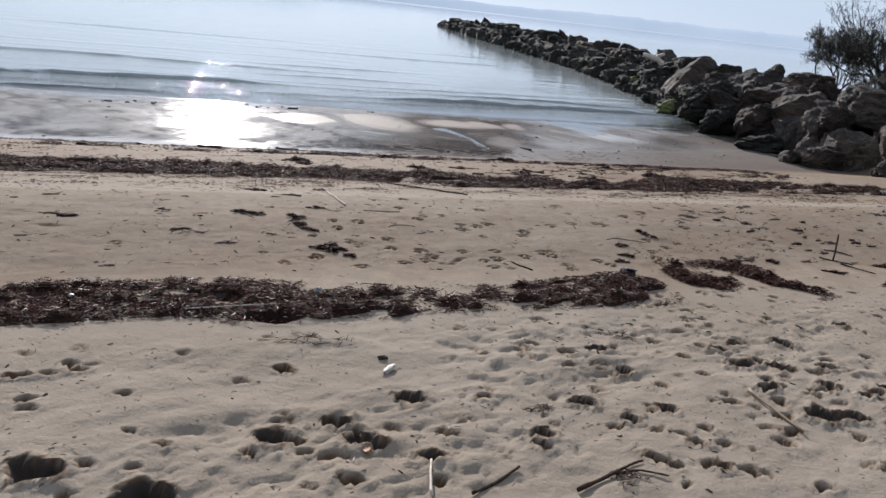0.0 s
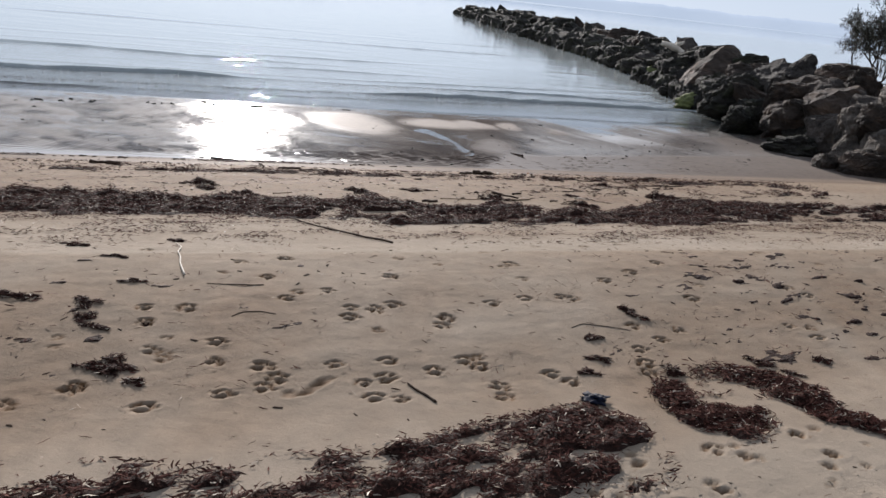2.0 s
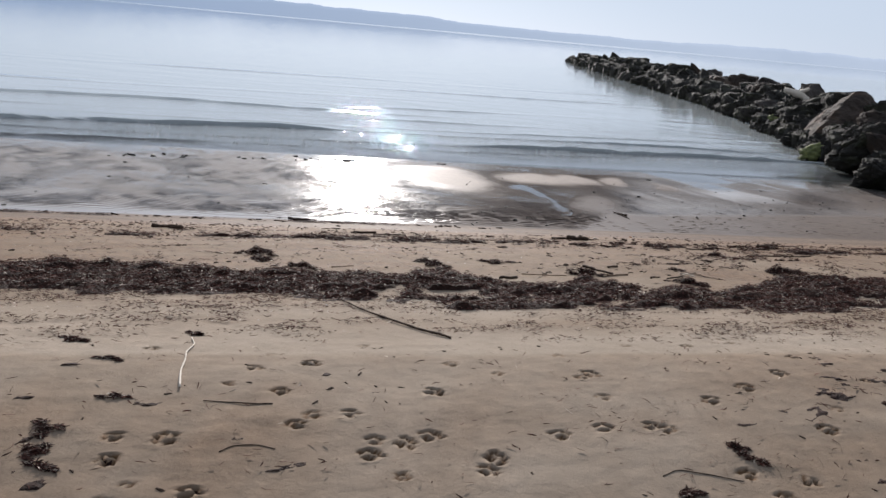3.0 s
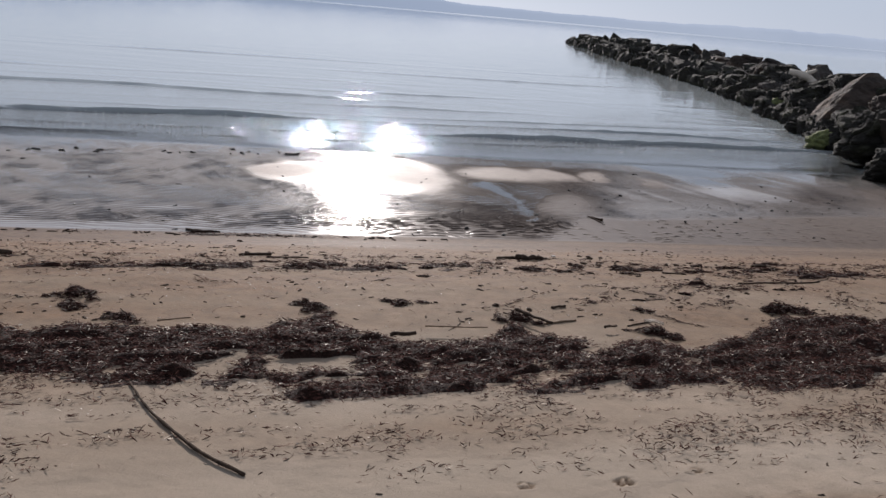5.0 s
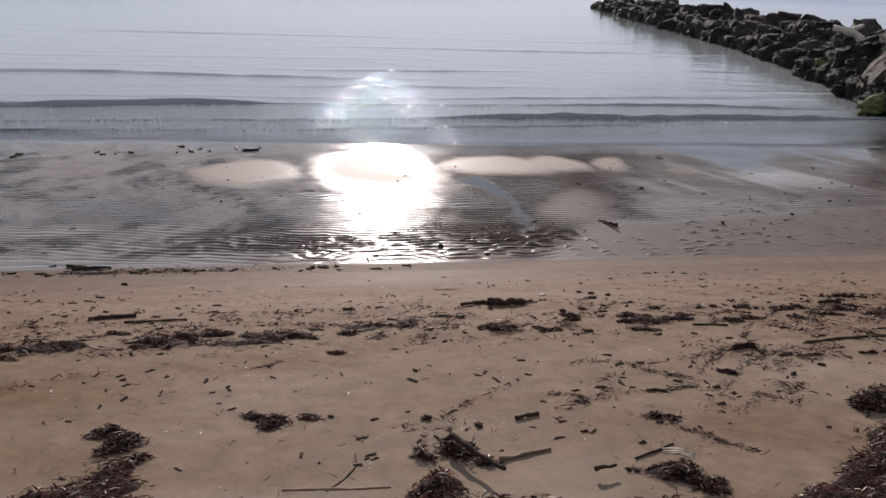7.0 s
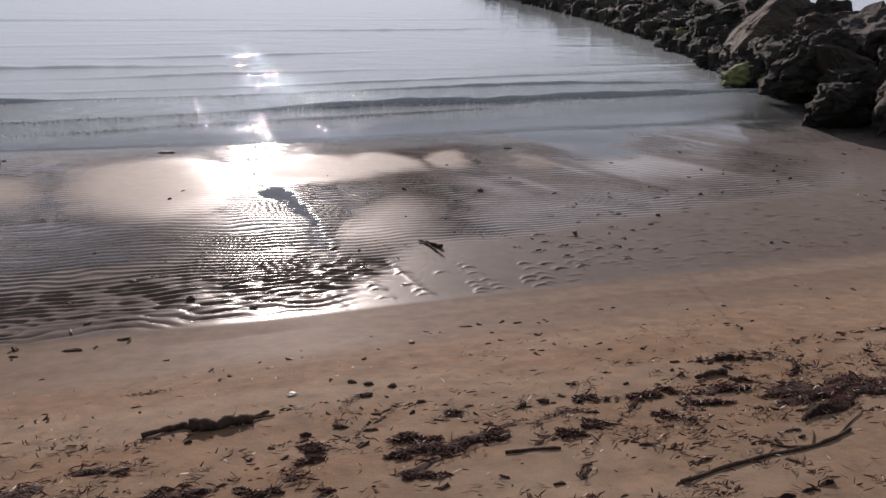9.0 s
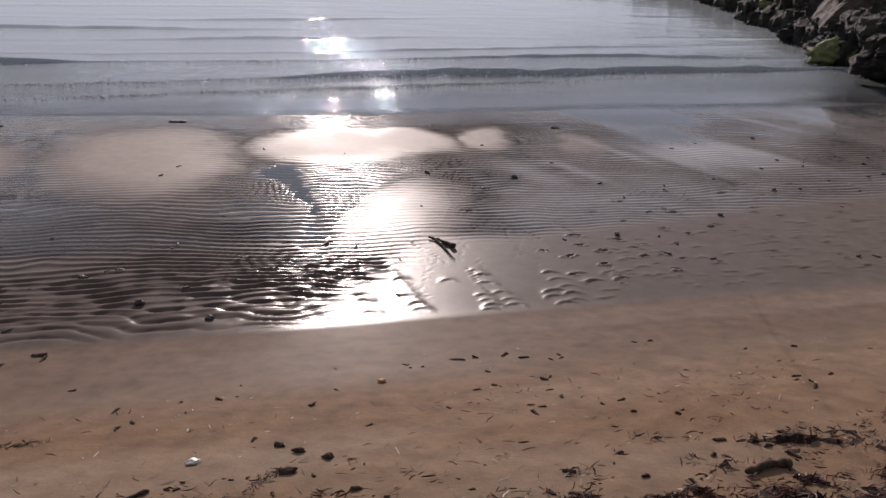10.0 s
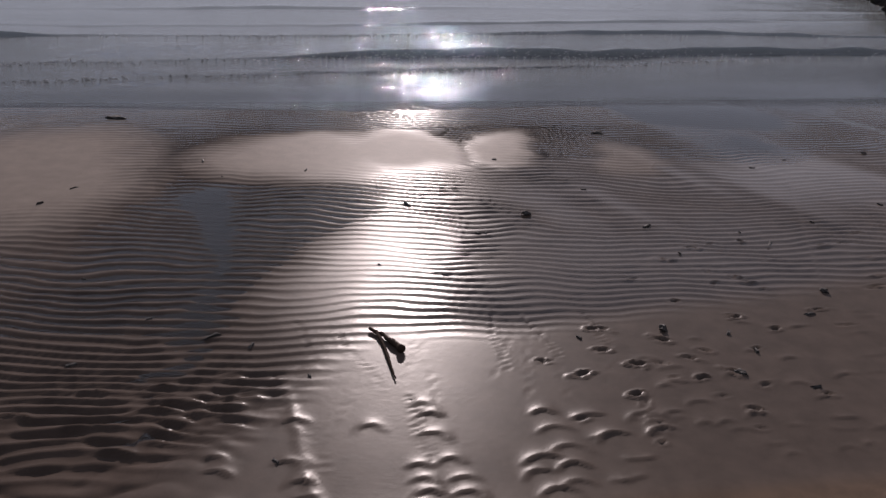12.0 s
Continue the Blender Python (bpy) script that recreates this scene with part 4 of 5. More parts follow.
for mx, my, mz, s in ((6.25, 27.3, .22, .48), (6.35, 36.3, .32, .50)):
    host = boulder(mx + .25, my + .35, mz - .05, 1.0 * s / .36, .75, "weed", .9, shape=2)
    host["label"] = "dark boulder with a bright green algae cap"
    cap = part("algae", cushion("algae", 9 + mx, s * .85, s * .55, .13, MOSS), host, "bright yellow-green algae cushion")
    cap.matrix_parent_inverse = host.matrix_world.inverted()
    cap.matrix_world = pose(mx, my - .05, mz + .02, 38, -16, 0)


# ---- sticks and driftwood ----
def tube(points, radii, sides=7, seed=0, knobby=0.12, fine=4):
    """Vertices and quads of a bent, tapered, slightly knobby branch."""
    r = np.random.RandomState(seed)
    pts, rad = np.asarray(points, float), np.asarray(radii, float)
    t = np.linspace(0, len(pts) - 1, (len(pts) - 1) * fine + 1)
    P = np.stack([np.interp(t, range(len(pts)), pts[:, i]) for i in range(3)], -1)
    R = np.interp(t, range(len(pts)), rad) * (1 + knobby * r.normal(size=len(t)))
    P = P + r.normal(size=P.shape) * R[:, None] * 0.28
    P[1:-1] = 0.5 * P[1:-1] + 0.25 * (P[:-2] + P[2:])
    T = np.gradient(P, axis=0)
    T /= np.linalg.norm(T, axis=1)[:, None] + 1e-9
    up = np.where(np.abs(T[:, 2:3]) < 0.9, np.array([[0, 0, 1.0]]), np.array([[1.0, 0, 0]]))
    A = np.cross(T, up)
    A /= np.linalg.norm(A, axis=1)[:, None]
    B = np.cross(T, A)
    ang = np.arange(sides) / sides * 2 * np.pi
    ringed = P[:, None] + R[:, None, None] * (np.cos(ang)[None, :, None] * A[:, None] + np.sin(ang)[None, :, None] * B[:, None])
    co = np.concatenate([ringed.reshape(-1, 3), P[:1], P[-1:]])
    n = len(P)
    i, j = np.meshgrid(np.arange(n - 1), np.arange(sides), indexing="ij")
    q = np.stack([i * sides + j, i * sides + (j + 1) % sides, (i + 1) * sides + (j + 1) % sides, (i + 1) * sides + j], -1).reshape(-1, 4)
    k = np.arange(0, sides, 2)
    e0 = np.stack([np.full(len(k), n * sides), (k + 2) % sides if sides % 2 == 0 else np.minimum(k + 2, sides) % sides, (k + 1) % sides, k], -1)
    e1 = np.stack([np.full(len(k), n * sides + 1), (n - 1) * sides + k, (n - 1) * sides + (k + 1) % sides, (n - 1) * sides + ((k + 2) % sides if sides % 2 == 0 else np.minimum(k + 2, sides) % sides)], -1)
    return co, np.concatenate([q, e0, e1])


def merge(pieces):
    cos, qs, base = [], [], 0
    for co, q in pieces:
        cos.append(co), qs.append(q + base)
        base += len(co)
    return np.concatenate(cos), np.concatenate(qs)


def lying(points, radius, lift=0.0):
    """Points on the sand, raised so that a branch of that radius lies on it."""
    return [(px, py, float(ground_z(px, py)[0]) + radius * 0.75 + lift) for px, py in points]


def stick(points, r0, r1, material, label, name="stick", twigs=(), seed=0, lift=0.0, category="stick"):
    p = lying(points, max(r0, r1), lift)
    ob = tagged(new(name, mesh_from(name, *tube(p, np.linspace(r0, r1, len(p)), 8, seed, .15), [material])), label, category)
    for k, (tw, ra, rb) in enumerate(twigs):
        part("twig", mesh_from("twig", *tube(lying(tw, ra, lift), np.linspace(ra, rb, len(tw)), 6, seed + 7 + k, .15), [material]), ob)
    return ob


stick(((-1.02, 6.50), (-.93, 6.36), (-.90, 6.22), (-.83, 6.08), (-.78, 5.95), (-.735, 5.86), (-.68, 5.76)), .0035, .0055, WOOD_PALE, "bleached crooked stick lying on firm sand", seed=1, lift=.004)
stick(((-.68, 7.94), (-.52, 7.76), (-.36, 7.60), (-.2, 7.47), (-.04, 7.34), (.11, 7.24), (.27, 7.17)), .0055, .0085, BARK, "long dark bent branch beside the seaweed", "branch", seed=2, lift=.004)
stick(((.45, 12.10), (.52, 12.17), (.58, 12.22), (.64, 12.21)), .010, .018, BARK, "dark thin piece of driftwood on damp sand", "driftwood", seed=3)
stick(((.62, 12.20), (.70, 12.20), (.78, 12.245), (.85, 12.285)), .028, .020, BARK, "short dark driftwood log on damp sand", "driftwood", seed=4, twigs=((((.80, 12.25), (.87, 12.33), (.93, 12.36)), .009, .004),))
stick(((-1.60, 11.03), (-1.5, 11.11), (-1.38, 11.19)), .010, .014, BARK, "dark waterlogged stick among debris", "driftwood", seed=5)
stick(((-1.36, 11.03), (-1.2, 11.12), (-1.05, 11.21)), .008, .006, BARK, "thin dark stick among debris", seed=6)
stick(((-3.36, 10.02), (-3.2, 10.05), (-3.05, 10.08)), .020, .018, BARK, "dark driftwood piece on damp sand", "driftwood", seed=8)
stick(((2.55, 11.84), (2.72, 11.97), (2.9, 12.08), (3.1, 12.18), (3.2, 12.26), (3.29, 12.34)), .0085, .006, BARK, "long dark branch with broken twigs on damp sand", "branch", seed=9,
      twigs=((((3.22, 12.28), (3.32, 12.42), (3.4, 12.52)), .004, .002), (((3.1, 12.19), (3.13, 12.27), (3.14, 12.32)), .004, .002), (((3.09, 12.18), (3.01, 12.17), (2.94, 12.18)), .005, .003)))
stick(((2.79, 12.87), (2.86, 12.93), (2.95, 12.98)), .010, .016, BARK, "short thick dark stick in the tide line", "driftwood", seed=30)
stick(((1.93, 12.03), (2.03, 12.07), (2.14, 12.09)), .007, .005, BARK, "thin dark stick in the tide line", seed=31)
stick(((.83, 12.31), (.86, 12.36), (.89, 12.41)), .007, .005, BARK, "short dark stick on damp sand", seed=32)
stick(((.66, 4.94), (.69, 4.90), (.73, 4.87), (.8, 4.79)), .004, .006, BARK, "dark knobby twig on firm sand", seed=40)
stick(((-.53, 5.69), (-.4, 5.72), (-.3, 5.75), (-.24, 5.77)), .002, .004, BARK, "thin dark root on firm sand", "root", seed=41, category="root")
stick(((-.27, 5.33), (-.24, 5.39), (-.16, 5.43), (-.08, 5.43)), .0022, .0018, BARK, "thin curved root half sunk in sand", "root", seed=42, category="root")
stick(((1.44, 5.83), (1.5, 5.91), (1.64, 5.92), (1.77, 5.93)), .0022, .0018, BARK, "thin curved root half sunk in sand", "root", seed=43, category="root")
stick(((1.64, 10.07), (1.72, 10.16), (1.79, 10.25)), .006, .005, BARK, "thin dark crooked stick beside the seaweed", seed=33)
stick(((1.67, 10.81), (1.71, 10.83), (1.76, 10.82)), .007, .006, BARK, "short dark stick on damp sand", seed=34)
stick(((.55, 9.78), (.59, 9.68), (.58, 9.58), (.55, 9.47)), .003, .002, BARK, "thin curved root beside the seaweed", seed=35)
stick(((1.49, 9.88), (1.53, 9.90), (1.57, 9.93)), .009, .006, BARK, "dark stick end in the seaweed", seed=36, lift=.03)
stick(((-2.95, 12.57), (-2.86, 12.59), (-2.78, 12.6)), .012, .010, BARK, "dark driftwood piece at the slope's foot", "driftwood", seed=37)
stick(((-2.86, 12.52), (-2.72, 12.6), (-2.6, 12.66)), .014, .010, BARK, "dark driftwood piece at the slope's foot", "driftwood", seed=38)
stick(((-.24, 11.73), (-.2, 11.75), (-.17, 11.76)), .008, .007, BARK, "short dark stick on damp sand", seed=39)
stick(((1.12, 9.89), (1.2, 9.97), (1.30, 10.05)), .009, .007, WOOD_BROWN, "brown straight stick beside the seaweed", seed=10)
stick(((1.12, 10.30), (1.16, 10.335), (1.205, 10.37)), .010, .009, BARK, "short dark wood chip on sand", "wood_chip", seed=11, category="wood")
stick(((.42, 9.36), (.6, 9.42), (.79, 9.49)), .006, .005, WOOD_BROWN, "weathered brown stick lying on seaweed", seed=12, lift=.045)
stick(((.28, 9.10), (.34, 9.14), (.41, 9.19)), .012, .010, BARK, "dark short stick in the seaweed", seed=13, lift=.04)
stick(((-1.04, 8.79), (-.97, 8.86), (-.90, 8.93)), .006, .005, WOOD_BROWN, "brown splintered stick in the seaweed", seed=14, lift=.035)
stick(((.90, 9.95), (1.0, 9.86), (1.08, 9.79), (1.16, 9.72)), .013, .008, BARK, "dark gnarled branch end in the seaweed", "branch", seed=15, lift=.05)
stick(((.31, 1.93), (.315, 1.82), (.33, 1.68)), .0045, .006, WOOD_PALE, "bleached straw lying on trodden sand", seed=16, lift=.012)
stick(((.47, 1.73), (.55, 1.84), (.635, 1.96)), .007, .005, BARK, "dark thin twig on trodden sand", seed=17, lift=.004)
stick(((.85, 1.88), (.97, 2.0), (1.04, 2.07), (1.12, 2.14)), .008, .004, BARK, "dark forked twig on trodden sand", seed=18, lift=.004, twigs=((((1.0, 2.03), (1.1, 2.05), (1.2, 2.03)), .006, .003),))
stick(((1.77, 2.98), (1.82, 2.8), (1.89, 2.58)), .007, .006, WOOD_BROWN, "thin brown stick on trodden sand", seed=19, lift=.006)
stick(((-1.05, 3.15), (-.85, 3.26), (-.6, 3.40)), .0032, .0025, WOOD_PALE, "pale reed stalk in the wrack line", seed=20, lift=.03)
# the forked twig out on the wet flat
stick(((1.10, 15.83), (1.17, 15.80), (1.24, 15.74), (1.31, 15.69)), .007, .016, BARK, "dark forked twig on the wet flat", seed=21, lift=.002,
      twigs=((((1.15, 15.81), (1.24, 15.66), (1.30, 15.55), (1.35, 15.46)), .009, .004),))
# a thin stake stuck upright in the sand
_sz = float(ground_z(3.41, 6.22)[0])
stake = tagged(new("stake", mesh_from("stake", *tube([(3.405, 6.22, _sz - .06), (3.41, 6.22, _sz + .10), (3.405, 6.225, _sz + .235)], (.0085, .0085, .007), 8, 3, .08), [BARK])),
               "thin dark stake stuck upright in the sand", "stake")
stick(((3.30, 6.24), (3.42, 6.20), (3.55, 6.15)), .006, .004, BARK, "dark rotten stick by the upright stake", seed=24)
stick(((3.44, 6.14), (3.52, 5.98), (3.60, 5.84)), .006, .004, BARK, "thin dark root on the sand by the stake", seed=25)
stick(((3.44, 6.52), (3.56, 6.5), (3.66, 6.44)), .007, .004, BARK, "short dark stick behind the upright stake", seed=26)
# the pale log thrown up on the breakwater
log_co = tube([(6.85, 37.6, 1.50), (7.35, 37.5, 1.40), (7.85, 37.4, 1.12)], (.09, .15, .12), 9, 4, .12)
dlog = tagged(new("driftwood_log", mesh_from("driftwood_log", *log_co, [WOOD_PALE])), "bleached pale log thrown up on the breakwater", "driftwood")
part("branch_stub", mesh_from("branch_stub", *tube([(7.35, 37.5, 1.40), (7.6, 37.5, 1.56), (7.7, 37.5, 1.63)], (.09, .07, .05), 7, 5, .1), [WOOD_PALE]), dlog)
boulder(7.4, 38.0, .72, 1.4, 1.1, "weed", 1.1, shape=2)


# ---- seaweed ----
def leaves(n, x, y, z, seed, length=(.022, .07), width=(.005, .010), flat=0.22, along=0.45, ends=((-.5, .5), (0.0, 1.0), (.5, .4))):
    """n short, bent ribbons at points, mostly lying along the shore."""
    r = np.random.RandomState(seed)
    L, W = r.uniform(*length, n), r.uniform(*width, n)
    a = along + r.normal(0, 0.75, n)
    tilt = r.normal(0, flat, n)
    d = np.stack([np.cos(a) * np.cos(tilt), np.sin(a) * np.cos(tilt), np.sin(tilt)], -1)
    roll = r.uniform(-.9, .9, n)
    s = np.stack([-np.sin(a) * np.cos(roll), np.cos(a) * np.cos(roll), np.sin(roll)], -1) * (W / 2)[:, None]
    c = np.stack([x, y, z], -1)
    bend = np.stack([-np.sin(a), np.cos(a), r.uniform(-.4, .9, n)], -1) * (L * r.uniform(-.25, .25, n))[:, None]
    rows = []
    for f, w in ends:
        mid = c + d * (L * f)[:, None] + bend * (0.25 - f * f) * 2
        rows += [mid - s * w, mid + s * w]
    co = np.stack(rows, 1).reshape(-1, 3)
    b = (np.arange(n) * 2 * len(ends))[:, None]
    q = np.concatenate([b + 2 * k + np.array([[0, 1, 3, 2]]) for k in range(len(ends) - 1)], 1).reshape(-1, 4)
    return co, q


def mound(x, v, seed):
    """Uneven heaping of the drift."""
    return 0.20 + 2.2 * fbm(x * 7, v * 10, seed, 4) ** 1.9


def wrack(label, mask, x0, x1, v0, v1, count, seed, thick=0.035, step=0.028, pale=0.04, bed=True, tries=6, size=((.013, .048), (.003, .0075))):
    """A drift of cast-up seaweed: a matted bed where it is thick, with loose leaves on it."""
    r = np.random.RandomState(seed)
    pieces, mats = [], []
    if bed:
        bx, bv = np.meshgrid(np.arange(x0, x1, step), np.arange(v0, v1, step))
        by = bv + SLANT * bx
        m = mask(bx, bv)
        bz = ground_z(bx.ravel(), by.ravel()).reshape(bx.shape) + thick * m * mound(bx, bv, seed) - 0.014 + 0.004 * r.rand(*bx.shape)
        idx = np.arange(bx.size).reshape(bx.shape)
        q = np.stack([idx[:-1, :-1], idx[:-1, 1:], idx[1:, 1:], idx[1:, :-1]], -1)
        keep = np.maximum.reduce([m[:-1, :-1], m[1:, :-1], m[:-1, 1:], m[1:, 1:]]) > 0.10
        pieces.append((np.stack([bx, by, bz], -1).reshape(-1, 3), q[keep]))
        mats.append(np.zeros(keep.sum(), int))
    cx, cv = r.uniform(x0, x1, count * tries), r.uniform(v0, v1, count * tries)
    m = mask(cx, cv)
    ok = r.rand(len(cx)) < m ** 0.8 * 0.9
    cx, cv, m = cx[ok][:count], cv[ok][:count], m[ok][:count]
    cy = cv + SLANT * cx
    cz = ground_z(cx, cy) + thick * m * mound(cx, cv, seed) * r.uniform(.7, 1.25, len(cx)) - 0.004 * m * bed + 0.004
    co, q = leaves(len(cx), cx, cy, cz, seed + 1, *size)
    pieces.append((co, q))
    mats.append(np.repeat(np.where(r.rand(len(cx)) < pale, 2, 1), 2))
    me = mesh_from("seaweed_wrack", *merge(pieces), [WEED_BED, WEED_LEAF, WEED_PALE], indices=np.concatenate(mats))
    return tagged(new("seaweed_wrack", me), label, "seaweed", kind="stuff")


def mask_landward(x, v):
    w = 0.25 * (fbm(x * 1.5, v * 1.5, 131) - 0.5)
    lo, hi = 3.52 + w, np.interp(x, [-4, -1, -.5, .2, .7, 1.45, 1.75], [4.26, 4.30, 4.12, 4.08, 4.12, 4.22, 3.95]) + w
    a = sstep(lo - .05, lo + .14, v) * sstep(hi + .06, hi - .12, v) * sstep(1.80, 1.62, x + .3 * w) * sstep(-5.6, -3.6, x + 1.6 * (fbm(x * 1.3, v * 2.5, 137) - .5))
    return a * sstep(.39, .53, .5 * fbm(x * 2.4, v * 5, 133) + .5 * fbm(x * 8, v * 11, 135) + .05 * sstep(.1, -.8, x))


def mask_lobe(x, v):
    y = v + SLANT * x
    n = 0.35 * (fbm(x * 3, v * 3, 141) - 0.5)
    a = np.maximum(blob(x + n, y + n, 2.02, 5.12, .14, .30, .35), blob(x + n, y + n, 2.48, 5.27, .15, .45, .75))
    return a * sstep(.24, .46, fbm(x * 6, v * 6, 143))


def mask_seaward(x, v):
    w = 0.16 * (fbm(x * 1.2, v * 1.2, 151) - 0.5) + .30 * (fbm(x * 5, v * 5, 153) - .5)
    hi = np.interp(x, [-12, -2.6, -1.63, -1.2, -.8, -.48, -.26, .0, .15, .48, .78, .93, 1.1, 1.29, 1.5, 1.8, 2.0, 2.25, 2.66, 3.2, 4, 7],
                   [9.4, 9.38, 9.28, 9.37, 9.30, 9.30, 9.56, 9.2, 9.05, 9.0, 9.02, 9.42, 9.08, 9.1, 8.85, 9.02, 8.78, 8.9, 9.42, 9.55, 9.35, 9.2]) + w
    lo = np.interp(x, [-12, -2, -1.2, -.76, -.4, -.08, .19, .47, .77, 1.12, 1.4, 1.75, 2.0, 2.2, 2.4, 3.0, 3.4, 7], [8.3, 8.4, 8.48, 8.16, 8.26, 8.02, 7.93, 8.08, 8.06, 8.02, 7.95, 7.88, 8.0, 8.06, 7.84, 8.0, 8.2, 8.5]) + w
    a = sstep(lo - .08, lo + .2, v) * sstep(hi + .05, hi - .12, v) * sstep(-9.0, -6.4, x + 2.4 * (fbm(x * .9, v * 2.2, 159) - .5)) * sstep(6.9, 6.2, x + .8 * (fbm(x * 2, v * 3, 159) - .5))
    holes = fbm(x * 1.9, v * 2.6, 155)
    for hx, hv, rx, rv in ((-.05, 8.56, .16, .11), (.20, 8.44, .14, .09), (-.42, 8.50, .10, .15), (1.43, 8.36, .12, .06), (1.46, 8.74, .12, .08), (2.1, 8.62, .14, .07)):
        holes = holes - .34 * blob(x + .6 * w, v + .6 * w, hx, hv, rx, rv, .2, .5)
    return a * np.clip(sstep(.33, .47, .50 * holes + .50 * fbm(x * 7, v * 10, 157) + .10 * sstep(lo + .25, lo + .75, v) - .12 * sstep(2.6, 4.4, x)), 0, 1)


def mask_fringe(x, v):
    streak = fbm(x * 0.9, v * 5.0, 161)
    near_side = sstep(6.8, 7.5, v) * sstep(8.7, 8.3, v) * np.interp(x, [-6, -1, 1, 2, 4, 7], [.8, .8, .7, 1, 1, .6])
    patches = sstep(.53, .63, .55 * fbm(x * 2.6, v * 3.6, 165) + .45 * fbm(x * 8, v * 12, 167)) * np.interp(x, [-3, -1.5, 2.6, 4], [.5, 1, 1, .4])
    return near_side * np.maximum(patches, sstep(.50, .63, .6 * streak + .4 * fbm(x * 5, v * 9, 163)) * .5)


def mask_thin(x, v):
    line = 11.22 + .22 * (fbm(x * .8, x * 0, 171) - .5) - .25 * sstep(-1, -4, x)
    a = np.exp(-((v - line) / .17) ** 2) * sstep(.44, .57, fbm(x * 7, v * 10, 173)) * sstep(.32, .50, fbm(x * 1.6, v * 2, 174))
    b = .45 * np.exp(-((v - line - .45) / .22) ** 2) * sstep(.53, .66, fbm(x * 8, v * 11, 175)) * np.interp(x, [-6, -2, 2, 4], [1, .6, .5, .9])
    rightward = .30 * sstep(1.6, 2.6, x) * sstep(9.6, 10.0, v) * sstep(11.6, 11.2, v) * sstep(.55, .64, fbm(x * 4.0 + v * 3.0, v * 2.2 - x * 1.6, 177))
    lines = np.exp(-((fbm(x * .55 + .35 * v, v * 1.1 - .2 * x, 271, 3) - .5) / .012) ** 2) + np.exp(-((fbm(x * .8 - .3 * v + 9, v * .9 + 5, 275, 3) - .48) / .010) ** 2)
    lines = lines * sstep(.42, .6, fbm(x * 6, v * 8, 279)) * sstep(9.5, 9.9, v) * sstep(12.3, 11.7, v) * np.interp(x, [-5, 0, 1.5, 2.5], [.25, .3, .6, .9])
    return np.clip(a + b + rightward + lines, 0, 1)


def mask_foot(x, v):
    return np.exp(-((v - 13.72) / .10) ** 2) * sstep(-1.0, -2.2, x) * sstep(.42, .6, fbm(x * 2.2, v * 3, 181))


def mask_sparse(x, v):
    here = sstep(4.2, 4.7, v) * sstep(13.0, 12.4, v)
    return here * sstep(.55, .78, fbm(x * 2.2, v * 3.6, 191)) * .35 + here * .03


def mask_firm(x, v):
    a = sstep(4.4, 4.7, v) * sstep(7.2, 6.2, v)
    return a * sstep(.62, .70, fbm(x * 8, v * 12, 195)) * np.interp(x, [-4, -1, 1, 3, 6], [.9, .7, .3, 1, 1.3])


wrack("thick landward line of dry brown seaweed on sand", mask_landward, -5.6, 1.9, 3.2, 4.8, 28000, 11, .038, .022, .09, size=((.012, .046), (.0035, .008)))
wrack("two small drifts of brown seaweed on firm sand", mask_lobe, 1.6, 3.0, 3.4, 4.9, 8500, 12, .036, .022, .07)
wrack("broad matted band of dark seaweed along the beach", mask_seaward, -9, 6.9, 7.6, 10.0, 82000, 13, .040, .024, .10, size=((.011, .042), (.0032, .008)))
wrack("loose streaks of seaweed leaves behind the band", mask_fringe, -6, 6, 6.8, 8.7, 18000, 14, .020, .02, .08, bed=False, tries=9, size=((.008, .040), (.0025, .0065)))
wrack("thin broken tide line of seaweed scraps", mask_thin, -6, 5.2, 9.5, 12.2, 15000, 15, .030, .018, .08, tries=16, size=((.012, .05), (.003, .007)))
wrack("dark scraps along the foot of the slope", mask_foot, -7, -.6, 13.4, 14.1, 1200, 16, .022, .024, .02)
wrack("scattered single seaweed leaves on the sand", mask_sparse, -5, 6, 4.2, 13.0, 9500, 17, .003, .03, .15, bed=False, size=((.010, .055), (.0018, .0042)))
wrack("scattered fibres and leaf scraps on the trodden sand", lambda x, v: .12 + .5 * sstep(.5, .7, fbm(x * 2.6, v * 3.2, 193)), -3, 4.5, .2, 4.2, 2600, 19, .002, .03, .10, bed=False, size=((.006, .035), (.0015, .004)))
wrack("small dark tufts pressed into the firm sand", mask_firm, -5, 6, 4.4, 7.2, 2600, 18, .018, .018, .02)


